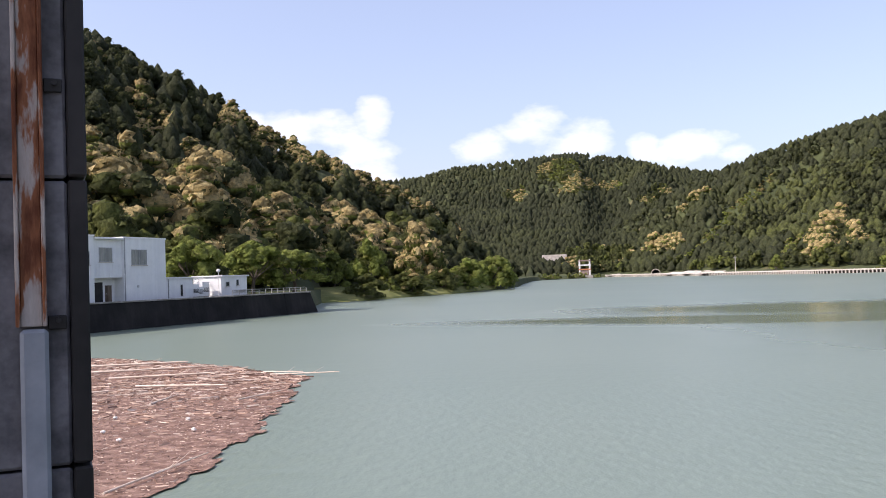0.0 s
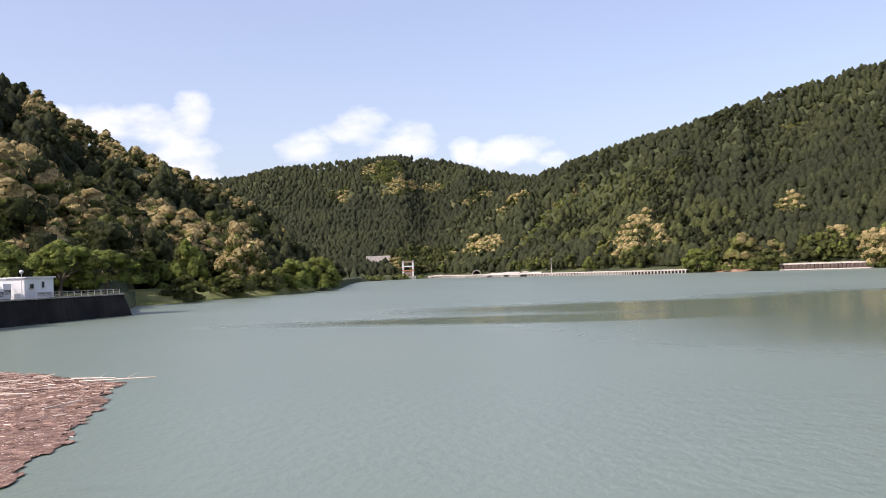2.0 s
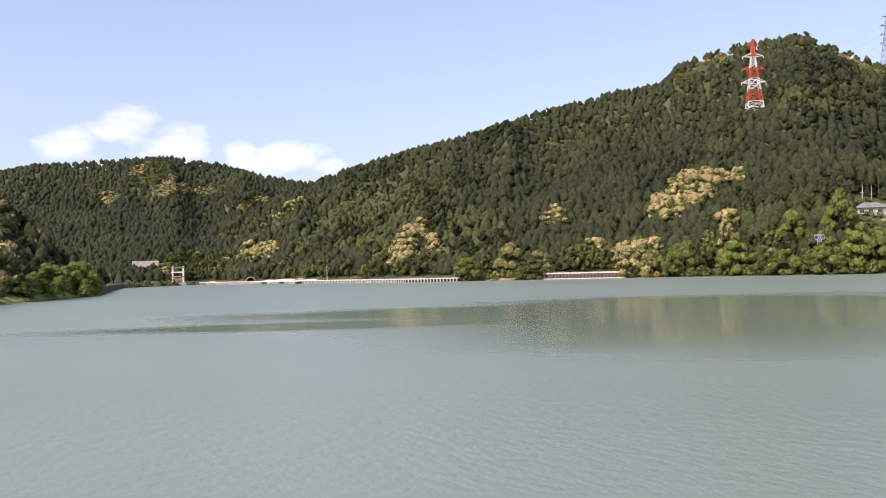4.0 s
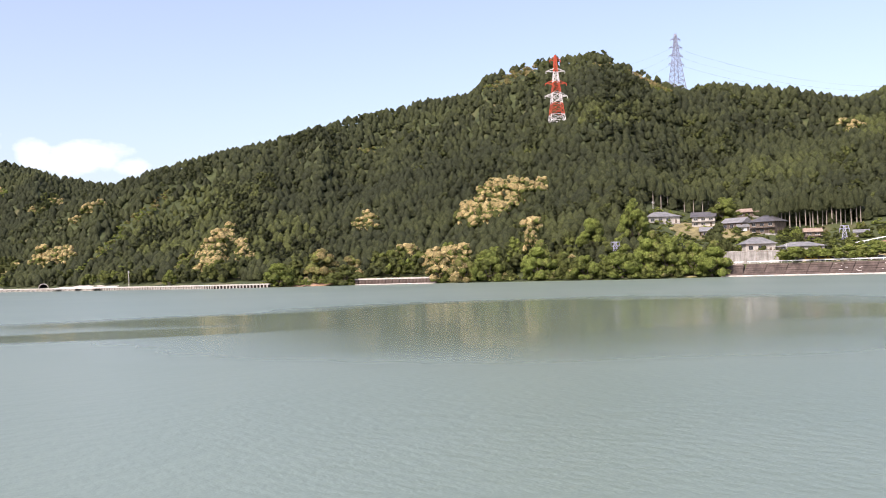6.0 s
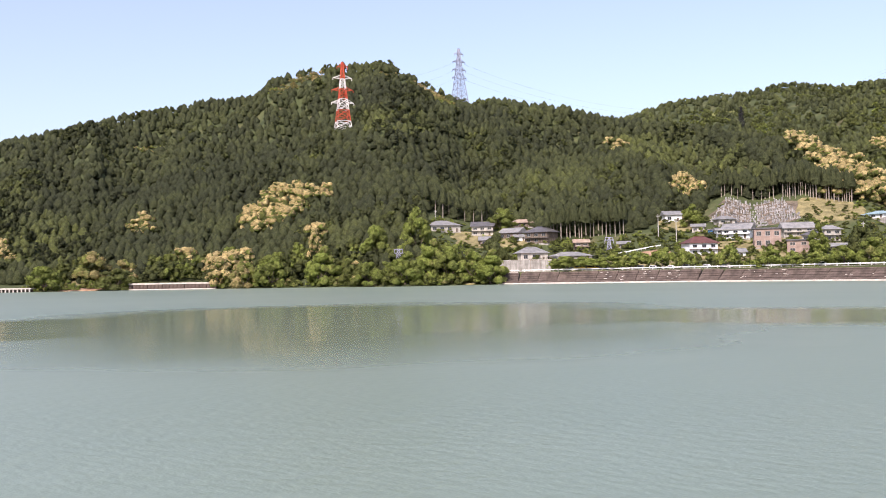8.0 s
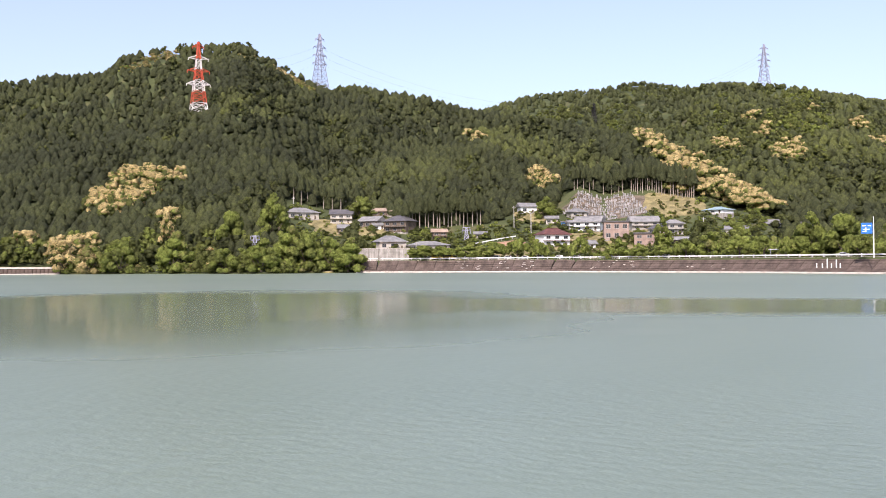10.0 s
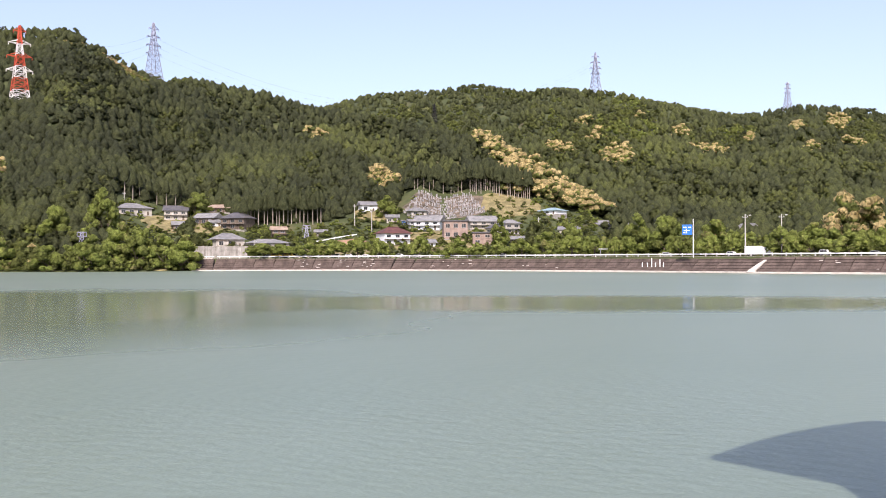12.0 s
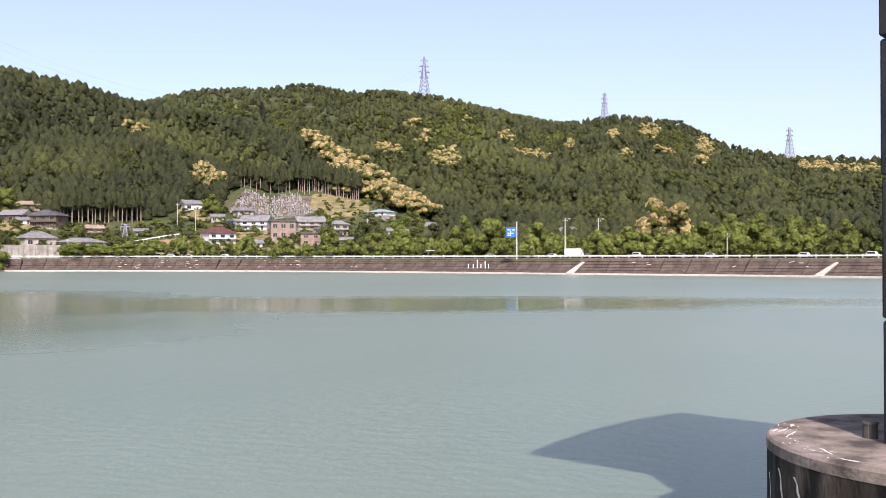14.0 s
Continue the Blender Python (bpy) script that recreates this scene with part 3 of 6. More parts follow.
# gardens and hedges among the houses, and the thick planting behind the road
p = scatter(48.4, 80, 420, 575, 6.3)
p = p[(p[:, 1] > np.maximum(shore(p[:, 0]) + 34, np.where(p[:, 0] < 52.9, 470, 0))) & (p[:, 1] < table(p[:, 0], UPPER_EDGE) - 9)]
p = p[~(patch(p, [(67.9, 543, 2.8, 33)]) & (rng.random(len(p)) < 0.93)) & ~patch(p, [(62.0, 468, 1.2, 10)])]
mix = fbm(p[:, 0] * 1.4, p[:, 1] / 14)
joined_woods("garden_bushes", "garden shrubs, hedges and tea bushes between the village houses", np.concatenate([trees(p[mix > 0.5], "bush", 3.6, 1.5, 0.50, 0.22), trees(p[mix <= 0.5], "bush", 1.9, 2.2, 0.62, 0.2)]), SHAPES, "bushes")
p = scatter(57, 108, 300, 470, 6.0)
d = p[:, 1] - shore(p[:, 0])
p = p[(d > 19) & (d < np.where(p[:, 0] < 76, 26, 62))]
mix = fbm(p[:, 0] * 1.2 + 9, p[:, 1] / 12)
near = p[:, 1] - shore(p[:, 0]) < 30
w = np.concatenate([scatter(35.6, 52.8, 410, 500, 4.6), scatter(25.2, 30.6, 505, 540, 5.0), scatter(-3.5, 4.1, 230, 350, 4.6), scatter(5.7, 9.6, 690, 840, 6.0)])
wd = w[:, 1] - shore(w[:, 0])
w = w[(wd > np.where(w[:, 0] < 5, 7.0, 0.5)) & (wd < np.where(w[:, 0] < 5, 24, 9))]
joined_woods("waterside_bushes", "tangled shrubs overhanging the waterline", trees(w, "bush", 4.6, 1.35, 0.60, 0.18), SHAPES, "bushes")
joined_woods("roadside_bushes", "thick green roadside planting behind the guard rail", np.concatenate([trees(p[near], "bush", 3.4, 1.6, 0.62, 0.14), trees(p[~near & (mix > 0.4)], "bush", 8.5, 1.1, 0.62, 0.12)]), SHAPES, "bushes")

# ---- building helpers ----


def thing(name, label, category, at=None, group=""):
    """A thing's Empty at its base."""
    ob = new(name)
    if at is not None:
        ob.matrix_basis = at
    return tagged(ob, label, category, group)


def part(name, bm, mat, parent, label=""):
    me = bpy.data.meshes.new(name)
    bm.to_mesh(me)
    bm.free()
    me.materials.append(mat)
    ob = new(name, me)
    ob.parent = parent
    if label:
        tagged(ob, label)
    return ob


def shared(name, me, parent, m):
    ob = new(name, me)
    ob.parent = parent
    ob.matrix_basis = m
    return ob


def solid(bm, x0, x1, y0, y1, z0, z1, bevel=0.0, m=None):
    """A block between those planes, with worn edges where bevel is given."""
    q = bmesh.ops.create_cube(bm, size=1.0)["verts"]
    bmesh.ops.scale(bm, vec=(x1 - x0, y1 - y0, z1 - z0), verts=q)
    bmesh.ops.translate(bm, vec=((x0 + x1) / 2, (y0 + y1) / 2, (z0 + z1) / 2), verts=q)
    if bevel:
        es = list({e for v in q for e in v.link_edges})
        q = list({v for f in bmesh.ops.bevel(bm, geom=es, offset=bevel, segments=1, affect="EDGES")["faces"] for v in f.verts} | {v for v in q if v.is_valid})
    if m is not None:
        bmesh.ops.transform(bm, matrix=m, verts=q)
    return q


def rod(bm, a, b, r0, r1=None, n=6):
    """A tapered bar from a to b."""
    a, b = Vector(a), Vector(b)
    q = bmesh.ops.create_cone(bm, cap_ends=True, segments=n, radius1=r0, radius2=r0 if r1 is None else r1, depth=(b - a).length)["verts"]
    m = Matrix.Translation((a + b) / 2) @ (b - a).to_track_quat("Z", "Y").to_matrix().to_4x4()
    bmesh.ops.transform(bm, matrix=m, verts=q)
    return q


def block(x0, x1, y0, y1, z0, z1, bevel=0.0):
    bm = bmesh.new()
    solid(bm, x0, x1, y0, y1, z0, z1, bevel)
    return bm


def facing(az, r, z=None, turn=0.0):
    """A pose at that bearing and distance whose -y side looks towards the lake's foot."""
    x, y = polar(az, r)
    return pose(x, y, ground_at(x, y) if z is None else z, 0, 0, -az + turn)


C = lambda a, b, lo=0.35, hi=0.65: [(lo, a), (hi, b)]
M_PLASTER = surface("plaster", C((0.48, 0.44, 0.38), (0.66, 0.62, 0.55)), 0.5, 0.85, 9, 0.2, 0.01, streak=0.25, vary=0.3)
M_WHITE = surface("white_render", C((0.72, 0.73, 0.74), (0.82, 0.82, 0.81)), 0.35, 0.8, 10, 0.05, 0.005, streak=0.06, grained=0.08)
M_TAN = surface("salmon_render", C((0.29, 0.21, 0.175), (0.40, 0.30, 0.255)), 0.5, 0.85, 9, 0.2, 0.01, streak=0.15)
M_BOARD = surface("old_boards", C((0.10, 0.075, 0.055), (0.24, 0.19, 0.15)), 0.8, 0.85, 8, 0.4, 0.02, stretch=(3, 3, 0.4), vary=0.3)
M_BLUE = surface("blue_sheeting", C((0.03, 0.16, 0.42), (0.06, 0.25, 0.55)), 0.5, 0.6, 8)
M_TILE_GREY = surface("grey_tiles", C((0.17, 0.17, 0.17), (0.30, 0.29, 0.28)), 0.5, 0.55, 12, 0.4, 0.03, spec=0.5, vary=0.35)
M_TILE_DARK = surface("dark_tiles", C((0.06, 0.06, 0.065), (0.13, 0.12, 0.12)), 0.5, 0.5, 12, 0.4, 0.03, spec=0.5)
M_TILE_BROWN = surface("brown_tiles", C((0.26, 0.19, 0.14), (0.40, 0.31, 0.24)), 0.5, 0.6, 12, 0.4, 0.03)
M_TILE_RED = surface("red_tiles", C((0.085, 0.035, 0.03), (0.15, 0.065, 0.055)), 0.5, 0.6, 12, 0.4, 0.03)
M_TILE_BLUE = surface("blue_tiles", C((0.20, 0.30, 0.34), (0.32, 0.42, 0.45)), 0.5, 0.6, 12, 0.4, 0.03)
M_TILE_ORANGE = surface("orange_tiles", C((0.45, 0.16, 0.07), (0.58, 0.24, 0.11)), 0.5, 0.6, 12, 0.4, 0.03)
M_FRAME = surface("window_frame_metal", C((0.35, 0.36, 0.37), (0.5, 0.5, 0.5)), 2.0, 0.45, 6, 0.1, 0.002, metal=0.6)
M_CONCRETE = surface("concrete", C((0.30, 0.28, 0.25), (0.48, 0.45, 0.41)), 0.4, 0.9, 10, 0.5, 0.02, streak=0.35)
M_PALE_CONCRETE = surface("pale_concrete", C((0.46, 0.41, 0.36), (0.64, 0.58, 0.52)), 0.4, 0.9, 10, 0.4, 0.02)
M_BANK = surface("weathered_bank_blocks", C((0.085, 0.062, 0.052), (0.165, 0.125, 0.105)), 0.3, 0.95, 12, 0.6, 0.05, streak=0.3, vary=0.35)
M_DARKWALL = surface("black_wall", C((0.011, 0.010, 0.010), (0.030, 0.027, 0.025)), 0.25, 0.9, 12, 0.6, 0.05, streak=0.3)
M_GRASS = surface("mown_grass", C((0.13, 0.15, 0.04), (0.24, 0.24, 0.08)), 0.2, 0.95, 20, 0.6, 0.06)
M_EARTH = surface("bare_earth", C((0.24, 0.14, 0.085), (0.42, 0.27, 0.18)), 0.2, 0.95, 14, 0.6, 0.1)
M_ASPHALT = surface("asphalt", C((0.05, 0.05, 0.05), (0.09, 0.085, 0.08)), 0.4, 0.9, 20, 0.3, 0.01)
M_RAIL = surface("white_rail_paint", C((0.66, 0.66, 0.64), (0.82, 0.81, 0.79)), 1.0, 0.5, 8, 0.1, 0.004)
M_POLE = surface("pole_concrete", C((0.42, 0.40, 0.37), (0.58, 0.55, 0.51)), 0.6, 0.8, 9, 0.2, 0.01)
M_STEEL = surface("galvanised_steel", C((0.32, 0.32, 0.40), (0.46, 0.46, 0.54)), 0.5, 0.5, 6, 0.1, 0.01, metal=0.5)
M_PYLON_RED = surface("pylon_red", C((0.52, 0.075, 0.035), (0.66, 0.12, 0.06)), 0.3, 0.6, 6, 0.1, 0.01)
M_PYLON_WHITE = surface("pylon_white", C((0.70, 0.69, 0.67), (0.85, 0.84, 0.82)), 0.3, 0.6, 6, 0.1, 0.01)
M_DARK = surface("dark_steel_and_shade", C((0.012, 0.012, 0.013), (0.028, 0.026, 0.026)), 1.5, 0.6, 8, 0.3, 0.004)
M_STONE = surface("grave_stone", C((0.13, 0.125, 0.125), (0.40, 0.38, 0.37)), 0.6, 0.7, 8, 0.2, 0.02)
M_SIGN = surface("sign_blue", C((0.02, 0.14, 0.55), (0.03, 0.20, 0.66)), 0.8, 0.4, 6, 0.05, 0.002)
M_YELLOW = surface("machine_yellow", C((0.55, 0.36, 0.05), (0.70, 0.48, 0.08)), 0.8, 0.45, 8, 0.1, 0.004)
M_CARWHITE = surface("car_white", C((0.70, 0.70, 0.70), (0.80, 0.80, 0.80)), 0.5, 0.25, 4, 0.02, 0.001, spec=0.6)
M_CARSILVER = surface("car_silver", C((0.40, 0.41, 0.42), (0.50, 0.51, 0.52)), 0.5, 0.3, 4, 0.02, 0.001, metal=0.6)
M_CURTAINED = surface("curtained_glass", C((0.24, 0.25, 0.25), (0.38, 0.38, 0.36)), 0.9, 0.12, 5, 0.02, 0.001, spec=0.6, stretch=(3, 3, 0.3))
M_TYRE = surface("tyre", C((0.015, 0.015, 0.015), (0.03, 0.03, 0.03)), 3.0, 0.9, 6)


def glass_material():
    m, ns, ls, b = material("window_glass", 0.06, 0.0, 0.6)
    n = noise_node(ns, ls, 0.4, 2.0)
    ls.new(ramp(ns, ls, n, [(0.3, (0.02, 0.024, 0.028)), (0.7, (0.06, 0.065, 0.07))]), b.inputs["Base Color"])
    return m


M_GLASS = glass_material()

# ---- the dam where the camera stands ----
AXIS = 119.5


def dam():
    """Crest deck along the dam's axis, with the hoist tower and round-nosed pier beyond the gate bay, and a column on the near side."""
    m = pose(0, 0, 0, 0, 0, 90 - AXIS)
    deck = tagged(part("dam_crest", block(-60, 60, -7.5, 0.55, -6, 3.55, 0.05), M_CONCRETE, None), "weathered concrete dam crest deck", "dam", kind="structure")
    deck.matrix_basis = m
    # right-hand pier: round nose pointing upstream
    bm = bmesh.new()
    n, rad = 40, 1.95
    nose = [(rad * math.cos(math.pi * i / n), rad * math.sin(math.pi * i / n)) for i in range(n + 1)] + [(-rad, -8.0), (rad, -8.0)]
    for z0, z1, grow in ((3.06, 3.2, 0.006),):
        rings = []
        for z, g in ((z0, grow), (z1 - 0.03, grow), (z1, grow - 0.03)):
            rings.append([bm.verts.new((x * (1 + g / rad), y * (1 + g / rad), z)) for x, y in nose])
        for a, b in zip(rings, rings[1:]):
            for i in range(len(nose)):
                k = (i + 1) % len(nose)
                bm.faces.new((a[i], a[k], b[k], b[i]))
        bm.faces.new(rings[-1])
        bm.faces.new(list(reversed(rings[0])))
    pier = thing("dam_pier", "stained concrete dam pier with a rounded nose and flaking white marks", "dam pier", pose(11.1, -3.4, 0, 0, 0, 90 - AXIS))
    part("coping", bm, M_PIER, pier)
    bm = bmesh.new()
    lo, hi = [bm.verts.new((x, y, -6.0)) for x, y in nose], [bm.verts.new((x, y, 3.06)) for x, y in nose]
    for i in range(len(nose)):
        k = (i + 1) % len(nose)
        bm.faces.new((lo[i], lo[k], hi[k], hi[i]))
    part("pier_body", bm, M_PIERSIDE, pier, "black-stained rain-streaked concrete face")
    bm = bmesh.new()
    rod(bm, (0, 0, 3.19), (0, 0, 3.36), 0.085, 0.08, 12)
    rod(bm, (0, 0, 3.36), (0, 0, 3.385), 0.095, 0.085, 12)
    bo = part("mooring_bollard", bm, M_PIERTOP, pier, "short grey mooring bollard")
    bo.matrix_basis = Matrix.Translation((-0.30, 0.80, 0))
    g = np.random.default_rng(8)
    for k in range(34):
        # flakes of old white paint on the coping
        bm = bmesh.new()
        ang = math.pi * (0.50 + 0.40 * g.random())
        big = k % 6 == 0
        along, deep = (g.uniform(0.10, 0.22), g.uniform(0.012, 0.03)) if big else (g.uniform(0.015, 0.07), g.uniform(0.004, 0.014))
        q = bm.verts.new((0.0, 0.0, 0.0))
        ring = [bm.verts.new((along * math.cos(t) * g.uniform(0.35, 1.2), deep * math.sin(t) * g.uniform(0.3, 1.4), 0)) for t in np.arange(14) * math.tau / 14]
        for i in range(14):
            bm.faces.new((q, ring[i], ring[(i + 1) % 14]))
        fl = part("paint_flake", bm, M_FLAKE, pier)
        rr = g.uniform(1.62, 1.90)
        fl.matrix_basis = pose(rr * math.cos(ang), rr * math.sin(ang), 3.206, 0, 0, math.degrees(ang) + 90 + g.uniform(-25, 25))
    for k in range(7):
        # bird-lime streaks running down the face
        bm = bmesh.new()
        ang, z, w = math.pi * (0.56 + 0.055 * k + 0.02 * g.random()), g.uniform(2.7, 2.98), 0.02
        for i in range(6):
            a2, z2, w2 = ang + g.uniform(-0.012, 0.03), z - g.uniform(0.04, 0.12), g.uniform(0.004, 0.022)
            v = [bm.verts.new((1.958 * math.cos(p) - q * math.sin(p), 1.958 * math.sin(p) + q * math.cos(p), h)) for p, h, q in ((ang, z, -w), (ang, z, w), (a2, z2, w2), (a2, z2, -w2))]
            bm.faces.new(v)
            ang, z, w = a2, z2, w2
        part("streak", bm, M_FLAKE, pier)
    # hoist tower standing on the pier and the bay beyond
    tw = thing("hoist_tower", "dark weathered gate hoist tower of riveted steel and concrete", "tower", pose(10.90, -2.62, 0, 0, 0, 90 - AXIS))
    for z0, z1, out in ((3.2, 4.55, 0.02), (4.55, 6.1, 0.05), (6.1, 7.6, 0.09), (7.6, 9.2, 0.13)):
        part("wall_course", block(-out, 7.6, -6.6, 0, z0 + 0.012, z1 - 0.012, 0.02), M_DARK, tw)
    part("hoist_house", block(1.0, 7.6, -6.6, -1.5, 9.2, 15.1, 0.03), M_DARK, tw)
    bm = bmesh.new()
    prof = [(-0.5, 15.08)] + [(-0.5 + 8.7 * i / 10, 15.38 + 0.72 * math.sin(math.pi * i / 10)) for i in range(11)] + [(8.2, 15.08)]
    front = [bm.verts.new((x, 0.25, z)) for x, z in prof]
    back = [bm.verts.new((x, -6.9, z)) for x, z in prof]
    for i in range(len(prof)):
        k = (i + 1) % len(prof)
        bm.faces.new((front[i], back[i], back[k], front[k]))
    bm.faces.new(list(reversed(front)))
    bm.faces.new(back)
    part("arched_roof", bm, M_DARK, tw, "broad shallow-arched roof of the hoist house")
    part("crossbeam", block(7.6, 20, -6.2, -0.6, 3.6, 4.3, 0.05), M_CONCRETE, tw)
    # near column at the left: concrete blocks with a rusty guide channel
    left = thing("gate_column", "shaded grey concrete gate column with a rusty steel guide rail", "column", pose(*polar(-23.5, 4.0), 0, 0, 0, 23.5))
    edge = 0.186
    part("column_foot", block(-1.6, edge + 0.3, 0.02, 3.0, -6, 3.2, 0.03), M_CONCRETE, left)
    for z0, z1 in ((3.2, 4.50), (4.50, 5.64), (5.64, 6.60), (6.60, 8.2)):
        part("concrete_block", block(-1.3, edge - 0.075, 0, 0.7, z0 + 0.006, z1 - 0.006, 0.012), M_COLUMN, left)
        # near-black strip: shade of the column's return side, put into the colour
        part("shade_strip", block(edge - 0.072, edge, -0.012, 0.7, z0 + 0.012, z1 - 0.004, 0.008), M_DARK, left, "near-black strip for the shaded return side of the column")
    bm = bmesh.new()
    solid(bm, -0.085, -0.068, -0.05, 0.0, 5.06, 8.2, 0.004)
    solid(bm, -0.068, 0.012, -0.035, 0.0, 5.06, 8.2, 0.004)
    solid(bm, 0.012, 0.028, -0.05, 0.0, 5.06, 8.2, 0.004)
    part("guide_rail", bm, M_RUST, left, "rust-eaten steel guide rail")
    bm = bmesh.new()
    solid(bm, -0.072, 0.032, -0.045, 0.0, 3.2, 5.05, 0.015)
    part("cable_duct", bm, M_DUCT, left, "pale blue-grey painted cable duct")
    for z in (5.08, 6.02):
        bm = bmesh.new()
        solid(bm, 0.03, 0.10, -0.022, 0.0, z - 0.035, z + 0.02, 0.004)
        rod(bm, (0.07, -0.02, z), (0.07, -0.04, z), 0.012, 0.011, 6)
        part("bracket", bm, M_DARK, left, "dark steel bracket with a bolt")
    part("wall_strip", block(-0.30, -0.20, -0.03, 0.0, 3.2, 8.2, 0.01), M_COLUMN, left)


M_PIER = surface("stained_pier_concrete", C((0.10, 0.082, 0.07), (0.37, 0.31, 0.27), 0.34, 0.62), 2.2, 0.9, 9, 0.8, 0.02, streak=0.45)
M_PIERTOP = surface("grey_iron", C((0.07, 0.065, 0.06), (0.15, 0.14, 0.13)), 3.0, 0.7, 6)
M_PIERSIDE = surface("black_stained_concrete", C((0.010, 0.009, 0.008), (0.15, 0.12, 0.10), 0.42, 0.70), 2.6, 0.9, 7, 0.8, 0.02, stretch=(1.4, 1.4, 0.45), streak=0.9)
M_FLAKE = surface("old_white_paint", C((0.66, 0.63, 0.58), (0.80, 0.78, 0.74)), 5.0, 0.7, 4)
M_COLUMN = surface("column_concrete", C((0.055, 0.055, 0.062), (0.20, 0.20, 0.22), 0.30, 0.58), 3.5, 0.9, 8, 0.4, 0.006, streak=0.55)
M_RUST = surface("rusty_paint", [(0.40, (0.10, 0.032, 0.014)), (0.51, (0.22, 0.085, 0.04)), (0.56, (0.34, 0.30, 0.28)), (0.75, (0.40, 0.38, 0.37))], 9.0, 0.85, 5, 0.7, 0.004, stretch=(1.6, 1.6, 0.35))
M_DUCT = surface("duct_paint", C((0.20, 0.23, 0.27), (0.30, 0.33, 0.38)), 2.0, 0.55, 6, 0.1, 0.002, streak=0.2)
dam()

# ---- left shore: walled yard with white buildings ----
W0, WU = Vector((-41.4, 109.1, 0)), Vector((0.3776, 0.9260, 0))
YARD = Matrix.Translation(W0) @ pose(0, 0, 0, 0, 0, math.degrees(math.atan2(WU.y, WU.x)))


def window(parent, x0, x1, z0, z1, y, bars=1, glass=None):
    """A window set in a wall that looks to -y: frame, sill and panes."""
    bm = bmesh.new()
    t = 0.07
    for a, b, c, d in ((x0, x1, z0, z0 + t), (x0, x1, z1 - t, z1), (x0, x0 + t, z0 + t, z1 - t), (x1 - t, x1, z0 + t, z1 - t)):
        solid(bm, a, b, y - 0.06, y + 0.01, c, d)
    for i in range(bars):
        xm = x0 + (x1 - x0) * (i + 1) / (bars + 1)
        solid(bm, xm - 0.03, xm + 0.03, y - 0.05, y + 0.01, z0 + t, z1 - t)
    w = part("window", bm, M_FRAME, parent)
    for i in range(bars + 1):
        a, b = x0 + (x1 - x0) * i / (bars + 1), x0 + (x1 - x0) * (i + 1) / (bars + 1)
        part("pane", block(a + 0.05, b - 0.05, y - 0.03, y - 0.012, z0 + t, z1 - t), glass or M_GLASS, w)
    part("sill", block(x0 - 0.08, x1 + 0.08, y - 0.14, y + 0.01, z0 - 0.09, z0 - 0.01), M_PALE_CONCRETE, w)
    return w


